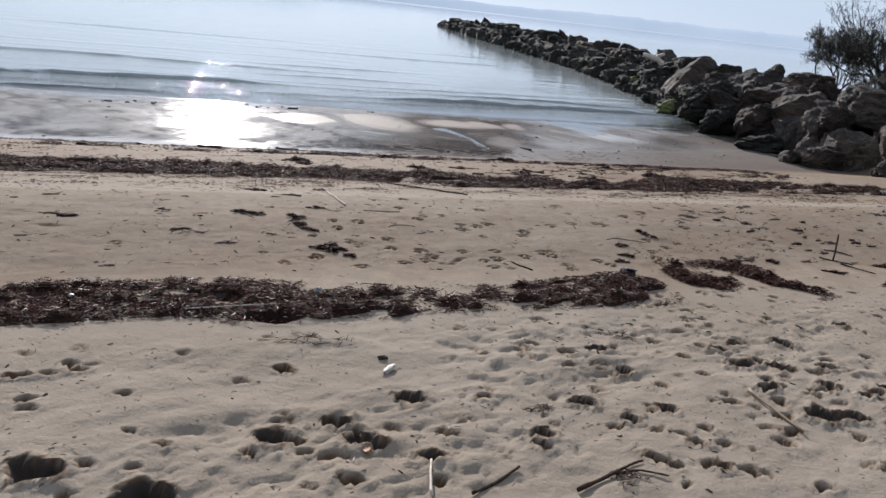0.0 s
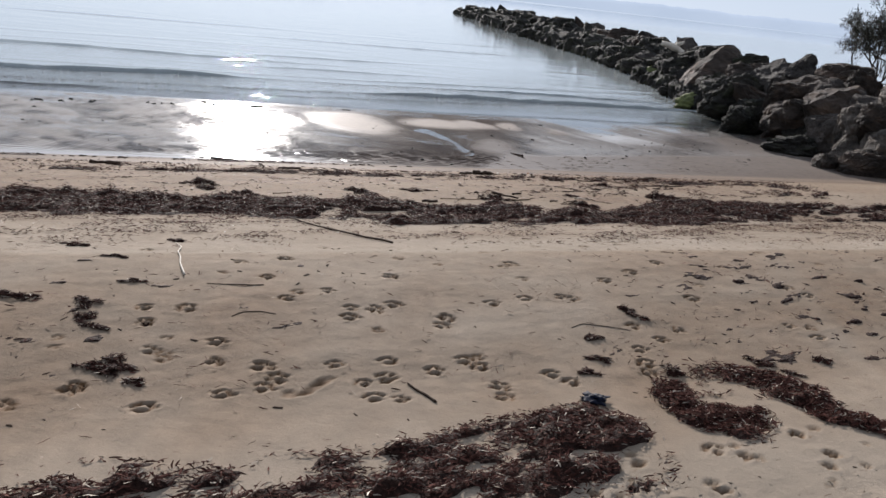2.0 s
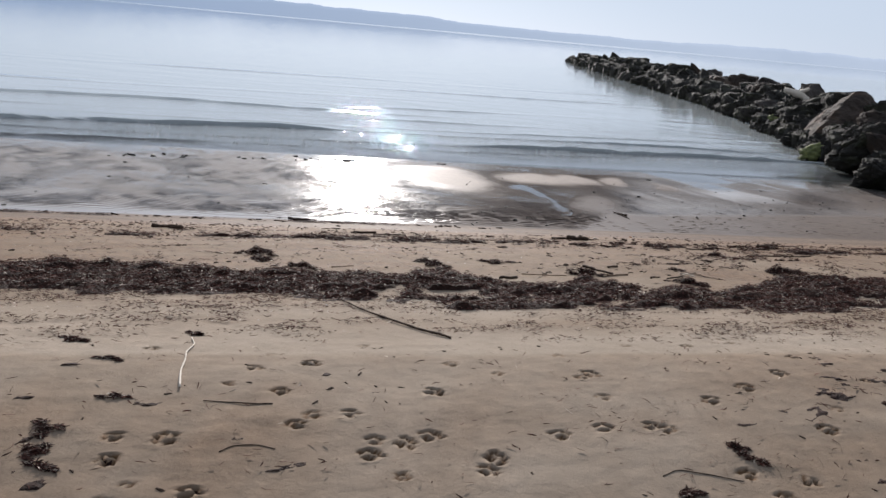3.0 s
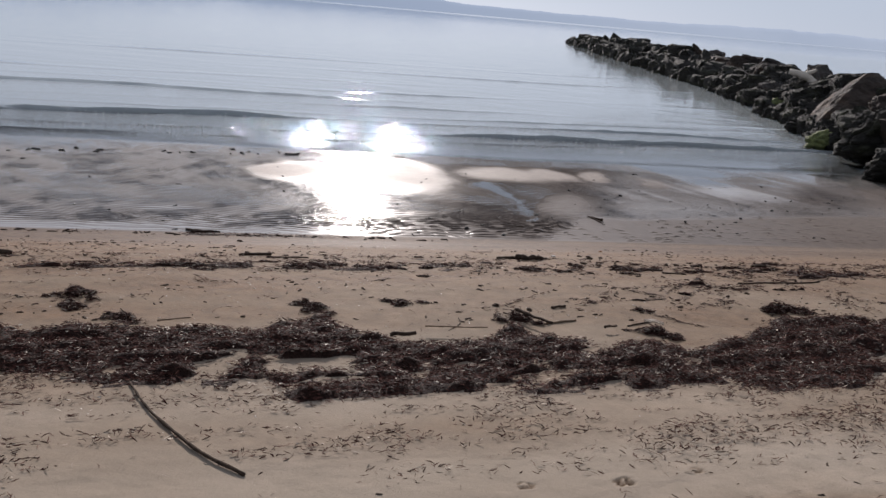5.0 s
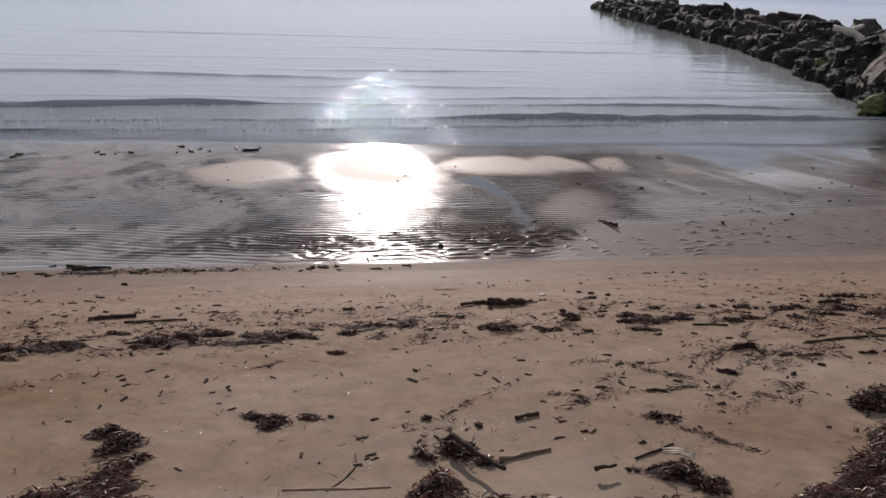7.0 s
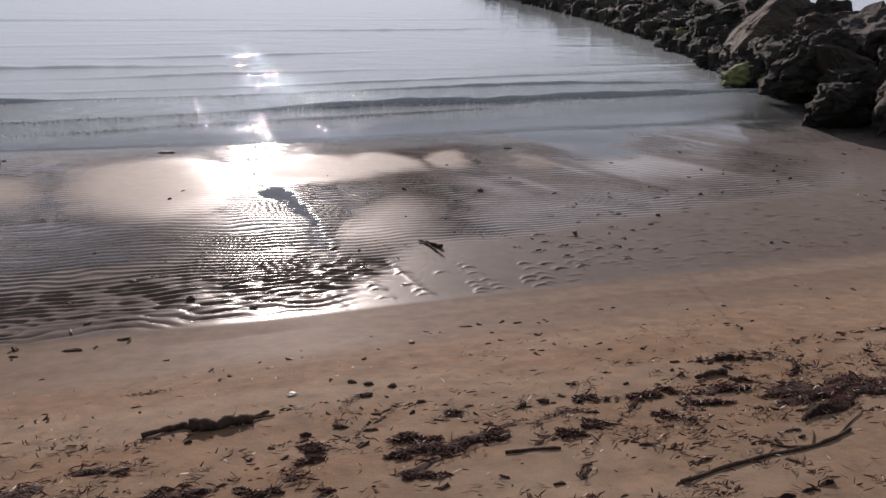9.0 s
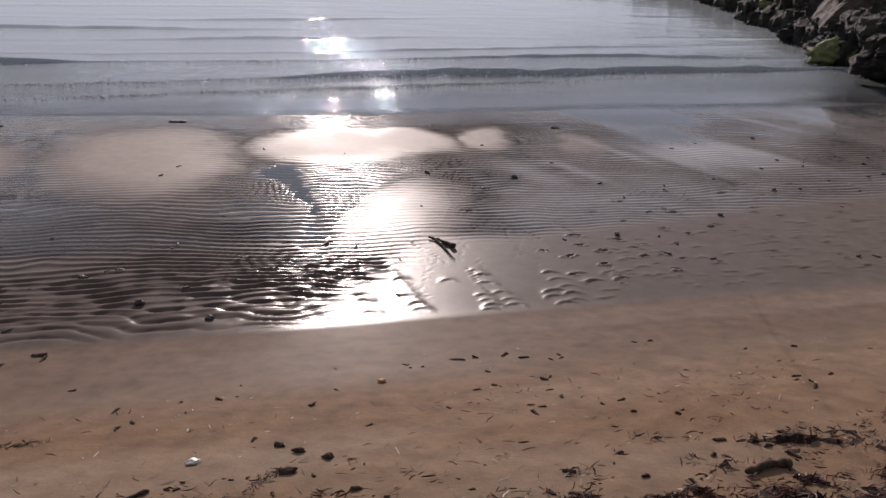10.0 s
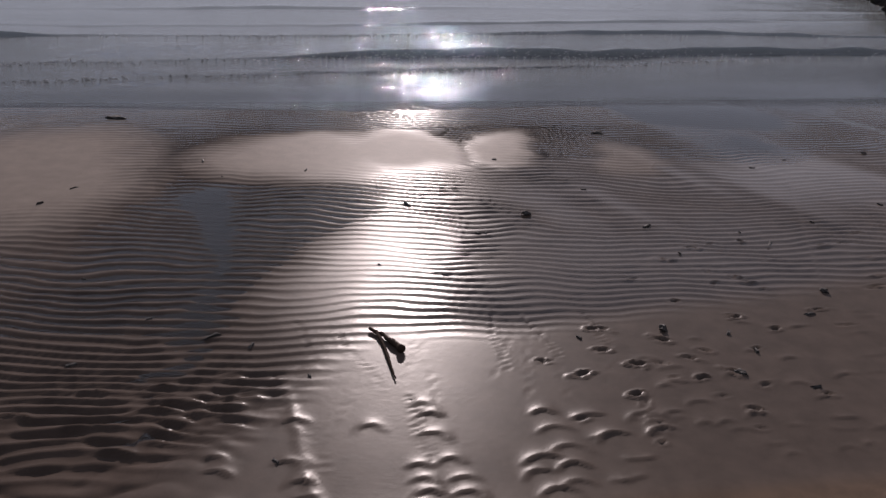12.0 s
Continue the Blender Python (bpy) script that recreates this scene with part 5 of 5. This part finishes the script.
def clump(x, y, rx, ry, h, seed, label, airy=False):
    """A heap of seaweed: several ragged tufts run together, covered with leaves."""
    r = np.random.RandomState(seed)
    pieces, mats = [], []
    for k in range(9 if h > .05 else 6):
        f = .75 if k == 0 else r.uniform(.22, .55)
        ox, oy = (0, 0) if k == 0 else (r.uniform(-1.25, 1.25) * rx, r.uniform(-1.1, 1.1) * ry)
        qx, qy, qh = rx * f * r.uniform(.7, 1), ry * f * r.uniform(.7, 1), h * (f if k == 0 else f * r.uniform(.6, 1.3))
        u, w = np.meshgrid(np.linspace(0, 2 * np.pi, 20), np.linspace(0, 1, 7))
        lump = 0.40 + 1.0 * vnoise(np.cos(u) * 2.3 + 9 + seed + k, np.sin(u) * 2.3 + 9 + w * 2, seed)
        cx, cy = x + ox + .72 * qx * w * np.cos(u) * lump, y + oy + .72 * qy * w * np.sin(u) * lump
        cz = ground_z(cx.ravel(), cy.ravel()).reshape(cx.shape) + qh * (1 - w ** 1.5) * (.25 + 1.1 * vnoise(cx * 30, cy * 30, seed)) - .010
        idx = np.arange(cx.size).reshape(cx.shape)
        q = np.stack([idx[:-1, :-1], idx[:-1, 1:], idx[1:, 1:], idx[1:, :-1]], -1).reshape(-1, 4)
        if not airy:
            pieces.append((np.stack([cx, cy, cz], -1).reshape(-1, 3), q))
            mats.append(np.zeros(len(q), int))
        n = int((110 if airy else 700) * (qx * qy / .012)) + (8 if airy else 24)
        a, d = r.uniform(0, 6.28, n), np.sqrt(r.rand(n))
        g = 0.40 + 1.0 * vnoise(np.cos(a) * 2.3 + 9 + seed + k, np.sin(a) * 2.3 + 9 + d * 2, seed)
        lx, ly = x + ox + qx * d * np.cos(a) * g * 1.2, y + oy + qy * d * np.sin(a) * g * 1.2
        lz = ground_z(lx, ly) + np.clip(qh * (1 - d ** 1.5), 0, 9) * (.25 + 1.1 * vnoise(lx * 30, ly * 30, seed)) * r.uniform(.7, 1.3, n) + .003
        lc, lq = leaves(n, lx, ly, lz, seed + 3 + k, (.02, .075) if airy else (.014, .050), (.002, .004) if airy else (.003, .008), .26)
        pieces.append((lc, lq))
        mats.append(np.repeat(r.choice([1, 2, 3], n, p=(.68, .25, .07)), 2))
    me = mesh_from("seaweed_clump", *merge(pieces), [WEED_BED, WEED_DARK, WEED_LEAF, WEED_PALE], indices=np.concatenate(mats))
    return tagged(new("seaweed_clump", me), label, "seaweed", "seaweed clumps")


for args in ((-1.84, 9.16, .13, .10, .085, 31, "tall dark seaweed clump on bare sand"), (-1.70, 8.93, .11, .07, .05, 32, "low dark seaweed clump beside a taller one"),
             (-.38, 9.58, .12, .09, .07, 33, "dark seaweed clump at the edge of the band"), (.11, 9.96, .12, .07, .04, 34, "flat dark seaweed clump on bare sand"),
             (.95, 9.90, .12, .08, .075, 35, "dark seaweed clump around a branch end"), (-1.30, 8.86, .10, .06, .045, 36, "low seaweed clump at the edge of the band"),
             (1.80, 9.98, .13, .08, .06, 37, "seaweed clump with bleached stalks on it"), (2.75, 11.0, .20, .12, .08, 38, "thick seaweed heap at the edge of the band"),
             (-1.06, 6.60, .05, .035, .03, 39, "small dark seaweed tuft by a bleached stick"), (1.76, 6.2, .05, .03, .025, 40, "small dark seaweed tuft on firm sand"),
             (1.82, 6.12, .05, .03, .02, 41, "small brown seaweed tuft on firm sand"), (3.96, 6.23, .16, .06, .035, 50, "flat dark seaweed tuft on firm sand"), (3.67, 5.48, .12, .05, .03, 51, "flat dark seaweed tuft on firm sand"),
             (3.25, 5.75, .07, .04, .02, 52, "small dark seaweed tuft on firm sand"), (4.3, 6.6, .12, .05, .03, 53, "flat dark seaweed tuft on firm sand"),
             (-.89, 5.08, .04, .05, .02, 80, "small dark seaweed tuft on firm sand"), (-.82, 5.01, .08, .02, .015, 81, "flat wisp of dark seaweed on firm sand"), (-.60, 4.73, .06, .04, .03, 82, "ragged dark seaweed tuft on firm sand"),
             (-.56, 4.65, .05, .05, .025, 83, "ragged dark seaweed tuft on firm sand"), (-.43, 4.61, .035, .03, .02, 84, "small dark seaweed tuft on firm sand"), (-.66, 4.66, .05, .025, .02, 85, "flat wisp of dark seaweed on firm sand"),
             (-.88, 5.57, .045, .025, .02, 86, "small dark seaweed tuft on firm sand"), (-1.16, 5.97, .05, .025, .02, 87, "small dark seaweed tuft on firm sand"), (-1.53, 6.22, .08, .03, .02, 88, "flat wisp of dark seaweed on firm sand"),
             (1.55, 5.75, .05, .035, .025, 89, "small dark seaweed tuft on firm sand"), (1.56, 5.50, .045, .03, .02, 90, "small dark seaweed tuft on firm sand"), (1.50, 5.33, .035, .025, .02, 91, "small dark seaweed tuft on firm sand"),
             (2.57, 5.67, .04, .025, .015, 92, "small dark seaweed tuft on firm sand"), (2.79, 5.91, .05, .03, .02, 93, "small dark seaweed tuft on firm sand"), (1.94, 5.46, .035, .04, .06, 94, "dark upright seaweed lump at a drift's end"),
             (2.44, 5.76, .06, .04, .03, 42, "dark seaweed tuft on firm sand"),
             (-.97, 5.22, .06, .05, .03, 43, "dark seaweed tuft on firm sand"), (-1.27, 5.18, .09, .05, .03, 44, "dark seaweed tuft on firm sand"),
             (.75, 2.53, .06, .04, .015, 45, "dry brown seaweed wisp on trodden sand", True), (1.22, 3.62, .11, .045, .025, 46, "dry seaweed wisp with a twig on trodden sand", True),
             (-.38, 3.0, .16, .06, .018, 47, "thin dry seaweed wisp on trodden sand", True), (1.05, 2.0, .09, .06, .02, 48, "dry brown seaweed wisp by a forked twig", True),
             # a dark heap added in place of the shadow in a hollow
             (-.60, 3.36, .17, .07, .045, 49, "dark hollow heap of seaweed in the landward line")):
    clump(*args)



# the broken heaps of the tide line
for k, (hx, hy, rx, ry, h) in enumerate(((2.29, 12.59, .07, .045, .035), (2.51, 12.64, .09, .035, .03), (2.64, 12.71, .05, .03, .03), (2.59, 12.43, .045, .035, .035), (2.20, 12.22, .07, .035, .03), (2.29, 12.33, .05, .05, .025),
                                         (2.81, 12.58, .10, .03, .025), (2.92, 12.75, .07, .04, .03), (2.99, 12.87, .04, .03, .02), (3.12, 12.68, .08, .03, .02), (1.51, 12.12, .075, .05, .045), (1.64, 12.12, .065, .045, .04),
                                         (1.20, 12.02, .075, .06, .035), (1.71, 12.41, .04, .025, .02), (1.85, 12.16, .05, .04, .03), (1.53, 11.97, .05, .03, .025), (-.96, 10.70, .13, .05, .03), (-.74, 10.98, .09, .05, .035),
                                         (-.45, 11.0, .12, .04, .03), (-.22, 11.1, .07, .04, .03), (-1.25, 10.8, .08, .04, .02), (.0, 11.22, .06, .03, .02), (.74, 11.6, .06, .06, .03), (1.08, 11.65, .09, .04, .03),
                                         (1.21, 11.92, .06, .035, .02), (1.6, 12.05, .10, .03, .025), (1.66, 11.82, .09, .03, .02), (.04, 10.86, .06, .02, .015), (2.07, 11.18, .06, .025, .015), (1.72, 10.5, .09, .03, .02),
                                         (-1.5, 10.22, .09, .04, .02), (-1.95, 10.15, .08, .03, .02), (.11, 11.44, .06, .025, .02))):
    clump(hx, hy, rx * .78, ry * .78, h, 400 + k, "broken heap of dark seaweed in the tide line")


def trail(points, count, seed, label, wide=.014):
    """Fine scraps and rootlets strung along a line on the sand."""
    r = np.random.RandomState(seed)
    p = np.array(points)
    t = r.uniform(0, len(p) - 1, count)
    qx, qy = np.interp(t, range(len(p)), p[:, 0]) + r.normal(0, wide, count), np.interp(t, range(len(p)), p[:, 1]) + r.normal(0, wide, count)
    seg = np.clip(t.astype(int), 0, len(p) - 2)
    run = np.arctan2(p[seg + 1, 1] - p[seg, 1], p[seg + 1, 0] - p[seg, 0])
    co, q = leaves(count, qx, qy, ground_z(qx, qy) + .003, seed, (.010, .045), (.0018, .006), .12, run)
    return tagged(new("seaweed_trail", mesh_from("seaweed_trail", co, q, [WEED_DARK])), label, "seaweed", kind="stuff")


for k, pts in enumerate((((2.06, 10.99), (2.11, 11.14), (2.16, 11.34), (2.26, 11.48), (2.4, 11.65)), ((2.06, 10.67), (2.15, 10.78), (2.2, 10.93), (2.29, 10.91), (2.39, 11.09), (2.44, 11.15)),
                         ((1.55, 10.75), (1.67, 10.81), (1.75, 10.82), (1.83, 10.9), (1.9, 10.94)), ((1.33, 11.14), (1.46, 11.16), (1.57, 11.14), (1.68, 11.07), (1.79, 11.06), (1.88, 11.03)),
                         ((1.93, 11.11), (1.97, 11.27), (2.02, 11.38), (2.1, 11.61)), ((1.22, 10.6), (1.25, 10.64), (1.33, 10.65), (1.39, 10.63), (1.39, 10.57), (1.33, 10.57)),
                         ((1.58, 10.52), (1.67, 10.49), (1.81, 10.42), (1.92, 10.39), (2.02, 10.33), (2.16, 10.29)), ((2.04, 12.26), (2.08, 12.36), (2.15, 12.44), (2.25, 12.46)),
                         ((-.28, 10.5), (-.21, 10.56), (-.19, 10.65)), ((1.2, 12.44), (1.21, 12.54), (1.26, 12.64)), ((.1, 12.63), (.2, 12.65), (.3, 12.71)))):
    trail(pts, 150 if k < 8 else 60, 600 + k, "fine dark seaweed scraps strung out on damp sand")


# ---- litter, shells and stones ----
def shard(name, x, y, sx, sy, sz, material, label, category, seed, turn=0.0, lift=0.0, level=3, crumple=.35):
    bm = bmesh.new()
    bmesh.ops.create_icosphere(bm, subdivisions=level, radius=.5)
    off3 = Vector((seed * 3.1, seed * 1.7, 0))
    for v in bm.verts:
        v.co += v.co.normalized() * (noise.fractal(v.co * 3.2 + off3, 1.0, 2.0, 3) * crumple)
        v.co = Vector((v.co.x * sx, v.co.y * sy, v.co.z * sz))
    for f in bm.faces:
        f.smooth = True
    me = bpy.data.meshes.new(name)
    bm.to_mesh(me)
    bm.free()
    me.materials.append(material)
    ob = tagged(new(name, me), label, category)
    ob.matrix_world = pose(x, y, float(ground_z(x, y)[0]) + sz * .28 + lift, 0, 0, turn)
    return ob


shard("plastic_bag", 1.50, 5.0, .10, .07, .035, PLASTIC, "crumpled dark blue plastic bag on seaweed", "litter", 1, 20, .008, 4, .6)
shard("plastic_scrap", -.46, 3.62, .035, .03, .025, CLEAR_PL, "crumpled cloudy plastic scrap in seaweed", "litter", 2, 40, .05, 4, .7)
shard("bottle_cap", -1.66, 3.18, .035, .035, .02, CLEAR_PL, "small white plastic cap in seaweed", "litter", 3, 0, .03, 3, .05)
shard("shell", .055, 2.745, .032, .120, .026, SHELL, "white elongated shell lying in trodden sand", "shell", 4, -20, .006, 3, .14)
shard("wood_chip", .01, 2.87, .045, .03, .015, BARK, "dark bark chip on trodden sand", "wood", 5, 20)
shard("dead_leaf", .07, 1.95, .03, .05, .006, RUST_LEAF, "russet dead leaf on trodden sand", "leaf", 6, 15, .01)
shard("wood_chip", .74, 10.18, .045, .03, .022, BARK, "small dark bark chip on sand", "wood", 7, 10)
shard("wood_chip", .97, 10.18, .04, .035, .022, BARK, "small dark bark chip on sand", "wood", 8, 60)
shard("wood_chip", 1.38, 12.75, .035, .03, .018, BARK, "small dark bark chip on damp sand", "wood", 9, 10)
shard("wood_chip", 1.28, 12.62, .06, .03, .02, BARK, "dark bark chip on damp sand", "wood", 10, 30)
shard("shell", .93, 12.63, .05, .035, .018, SHELL, "white shell half on damp sand", "shell", 11, 30)
for k, (px, py, size) in enumerate(((1.17, 12.82, .05), (1.26, 12.78, .05), (1.54, 12.54, .04), (1.52, 12.42, .035), (1.24, 12.25, .055), (1.12, 12.16, .05), (.66, 12.07, .035), (1.99, 12.50, .06), (2.08, 12.55, .055),
                                    (2.46, 12.79, .03), (2.70, 13.0, .03), (2.61, 13.36, .03), (2.44, 13.36, .025), (3.08, 12.26, .035), (2.40, 11.26, .05), (2.57, 11.46, .04), (1.32, 11.69, .05), (.26, 11.46, .06), (-2.14, 12.17, .06))):
    shard("wood_chip", px, py, size, size * .45, size * .4, BARK, "dark bark chip on damp sand", "wood", 40 + k, 25 * k % 90 - 20, level=2)
shard("wood_chip", 1.36, 13.56, .035, .025, .018, RUST_LEAF, "small reddish chip on damp sand", "wood", 12, 0)
shard("wood_chip", 3.45, 4.57, .10, .05, .025, WOOD_BROWN, "reddish-brown bark chip on dry sand", "wood", 16, 10)
shard("stone", -2.32, 18.76, .16, .07, .03, STONE, "dark flat stone at the water's edge", "stone", 13, 10)
shard("stone", 1.70, 19.9, .09, .06, .03, STONE, "small dark stone on the wet flat", "stone", 14, 10)
shard("stone", -4.87, 17.56, .10, .06, .03, STONE, "small dark stone on the wet flat", "stone", 15, 10)
for k, (px, py) in enumerate(((-.75, 14.55), (-.24, 14.3), (.22, 14.22), (2.4, 16.3), (3.2, 17.03), (2.74, 16.0), (1.5, 17.62))):
    shard("pebble", px, py, .05, .035, .028, STONE, "small dark wet pebble on the flat", "pebble", 20 + k, 30 * k)
# the ribbed bleached stalks on the clump
stalks = tagged(new("reed_stalks", None), "bundle of bleached reed stalks on seaweed", "reed")
stalks.location = (1.80, 10.07, float(ground_z(1.8, 10.07)[0]) + .05)
for k in range(5):
    co, q = tube([(-.06, -.010 * k + .02, .006 * (k % 2)), (0, -.010 * k + .024, .012), (.065, -.010 * k + .012, .004)], (.003, .0045, .003), 6, 60 + k, .1)
    part("stalk", mesh_from("stalk", co, q, [WEED_PALE]), stalks)


def scatter(name, count, x0, x1, v0, v1, mask, size, material, label, category, seed, tall=.5):
    """Many small bits, joined: flattened six-sided chips."""
    r = np.random.RandomState(seed)
    cx, cv = r.uniform(x0, x1, count * 8), r.uniform(v0, v1, count * 8)
    ok = r.rand(len(cx)) < mask(cx, cv)
    cx, cv = cx[ok][:count], cv[ok][:count]
    cy = cv + SLANT * cx
    n = len(cx)
    s, a = r.uniform(*size, n), r.uniform(0, 3.14, n)
    stretch = r.uniform(1, 2.4, n)
    base = np.array([(-1, -.5, -.4), (1, -.6, -.4), (.9, .5, -.4), (-.9, .6, -.4), (-.6, -.3, .6), (.7, -.25, .5), (.5, .3, .7), (-.55, .25, .45)])
    loc = base[None] * (1 + .3 * r.normal(size=(n, 8, 1)))
    lx, ly, lz = loc[..., 0] * (s * stretch)[:, None], loc[..., 1] * s[:, None], loc[..., 2] * (s * tall)[:, None]
    gz0 = ground_z(cx, cy)
    co = np.stack([cx[:, None] + lx * np.cos(a)[:, None] - ly * np.sin(a)[:, None], cy[:, None] + lx * np.sin(a)[:, None] + ly * np.cos(a)[:, None], gz0[:, None] + lz + (s * tall * .2)[:, None]], -1).reshape(-1, 3)
    faces = np.array([(0, 3, 2, 1), (4, 5, 6, 7), (0, 1, 5, 4), (1, 2, 6, 5), (2, 3, 7, 6), (3, 0, 4, 7)])
    q = (np.arange(n)[:, None, None] * 8 + faces[None]).reshape(-1, 4)
    return tagged(new(name, mesh_from(name, co, q, [material], smooth=False)), label, category, kind="stuff")


def mask_all(x, v):
    return .15 + .85 * sstep(.5, .7, fbm(x * 1.5, v * 2.5, 201))


scatter("bark_chips", 2400, -5, 5.5, 9.4, 13.2, lambda x, v: np.clip(mask_thin(x, v) + .10 * mask_all(x, v), 0, 1), (.005, .016), BARK, "small dark bark chips strewn on damp sand", "debris", 51, .6)
scatter("driftwood_bits", 110, -6.5, -.2, 13.4, 14.1, lambda x, v: np.exp(-((v - 13.72) / .07) ** 2) * (.3 + .7 * sstep(.4, .6, fbm(x * 2, v * 2, 203))), (.010, .034), BARK, "dark driftwood bits along the foot of the slope", "driftwood", 57, .5)
scatter("shell_bits", 700, -4, 5, 7.5, 13.3, mask_all, (.0025, .006), SHELL, "tiny white shell fragments strewn on sand", "shell bits", 52, .5)
scatter("bark_chips", 420, -4, 5, -.5, 7.0, mask_all, (.005, .012), BARK, "small dark bark chips on trodden sand", "debris", 53, .5)
scatter("sand_clods", 1500, -2.6, 3.8, .5, 3.5, lambda x, v: .15 + .85 * sstep(.45, .65, fbm(x * 3, v * 3, 207)), (.002, .006), SAND, "small crumbled clods of trodden dry sand", "sand", 58, .8)
scatter("pebbles", 45, -7.5, -3.0, 16.8, 20.6, lambda x, v: np.exp(-((v - 19.4 - .25 * (x + 5)) / .12) ** 2), (.025, .05), STONE, "row of small dark stones on the wet flat", "pebbles", 54, .7)
scatter("pebbles", 90, -7, 6, 13.9, 18.5, lambda x, v: .25 + 0 * x, (.008, .02), STONE, "small dark pebbles on the wet flat", "pebbles", 55, .7)
scatter("pebbles", 26, 3.6, 6.4, 15.5, 19.5, lambda x, v: .5 + 0 * x, (.008, .020), STONE, "dark stones near the breakwater's foot", "pebbles", 56, .6)


# ---- shrubs on the bank ----
def shrub(x, y, z, height, spread, stems, seed, label, depth=4):
    """A bare-limbed coastal shrub: leaning stems that fork four times, with sparse fine leaves."""
    r = np.random.RandomState(seed)
    top = tagged(new("shrub", None), label, "shrub", "shrubs behind the breakwater")
    top.location = (x, y, z)
    fine, tips = [], []

    def grow(p, d, length, rad, level):
        mid = p + d * length * .5 + r.normal(0, .05 * length, 3)
        end = p + d * length + r.normal(0, .07 * length, 3)
        piece = tube([p, end], (rad, rad * .6), 3, r.randint(1e6), .06, 1) if level > 3 else tube([p, mid, end], (rad, rad * .85, rad * .68), 6 if level < 2 else (4 if level < 3 else 3), r.randint(1e6), .06, 4 if level < 2 else 1)
        if level == 0:
            part("stem", mesh_from("stem", *piece, [TWIG]), top)
        else:
            fine.append(piece)
        if level >= 3:
            tips.append((mid, end, d, length))
        if level < depth:
            for k in range(3 if level in (1, 2, 3, 4) else 2 + (r.rand() < .5)):
                nd = d + r.normal(0, .42, 3) + np.array([0, 0, .10])
                nd /= np.linalg.norm(nd)
                grow(end if k < 2 else mid, nd, length * r.uniform(.6, .85), rad * .62, level + 1)

    for k in range(stems):
        a = r.uniform(0, 6.28)
        d = np.array([math.cos(a) * spread, math.sin(a) * spread, 1.0]) + r.normal(0, .15, 3)
        d /= np.linalg.norm(d)
        grow(np.array([r.normal(0, .12), r.normal(0, .12), -.1]), d, height * r.uniform(.26, .34), .030 * height / 3 * r.uniform(.8, 1.5), 0)
    part("branchwork", mesh_from("branchwork", *merge(fine), [TWIG]), top, "tangled thin dark twigs", "stuff")
    M, E, D = np.array([t[0] for t in tips]), np.array([t[1] for t in tips]), np.array([t[2] for t in tips])
    per = 5 if depth > 4 else 15
    n = len(tips) * per
    f = r.rand(n)[:, None] * 1.25
    c = np.repeat(M, per, 0) * (1 - f) + np.repeat(E, per, 0) * f + r.normal(0, .035, (n, 3))
    lc, lq = leaves(n, c[:, 0], c[:, 1], c[:, 2], seed + 2, (.06, .16), (.009, .017), .9, ends=((-.5, 1.0), (.5, .5)))
    part("foliage", mesh_from("foliage", lc, lq, [LEAF]), top, "fine dull dark leaves and twiglets", "stuff")
    return top


shrub(10.3, 25.2, 1.25, 2.6, .75, 6, 71, "small dark open shrub behind the breakwater", 5)
shrub(11.6, 24.4, 1.2, 3.4, .62, 7, 72, "dark tangled shrub behind the breakwater", 5)
shrub(12.9, 23.0, 1.2, 3.6, .6, 7, 73, "tall dark tangled shrub behind the breakwater")
shrub(14.6, 24.0, 1.2, 3.8, .6, 7, 74, "tall dark tangled shrub behind the breakwater")
shrub(13.2, 20.6, 1.2, 3.0, .7, 6, 75, "dark spreading shrub close behind the rocks")
shrub(12.2, 22.2, 1.15, 1.7, 1.3, 4, 76, "low dense shrub under taller ones")
shrub(14.3, 21.9, 1.15, 1.9, 1.3, 4, 77, "low dense shrub under taller ones")
shrub(11.1, 20.9, 1.15, 2.1, 1.1, 6, 81, "low dense shrub on the crest of the bank")
shrub(10.9, 19.2, 1.15, 2.2, 1.0, 6, 82, "low dense shrub on the crest of the bank")
shrub(11.3, 18.6, 1.15, 2.0, 1.1, 4, 78, "low dark shrub close behind the rocks")
shrub(12.6, 17.0, 1.15, 2.4, .9, 4, 79, "dark spreading shrub close behind the rocks")
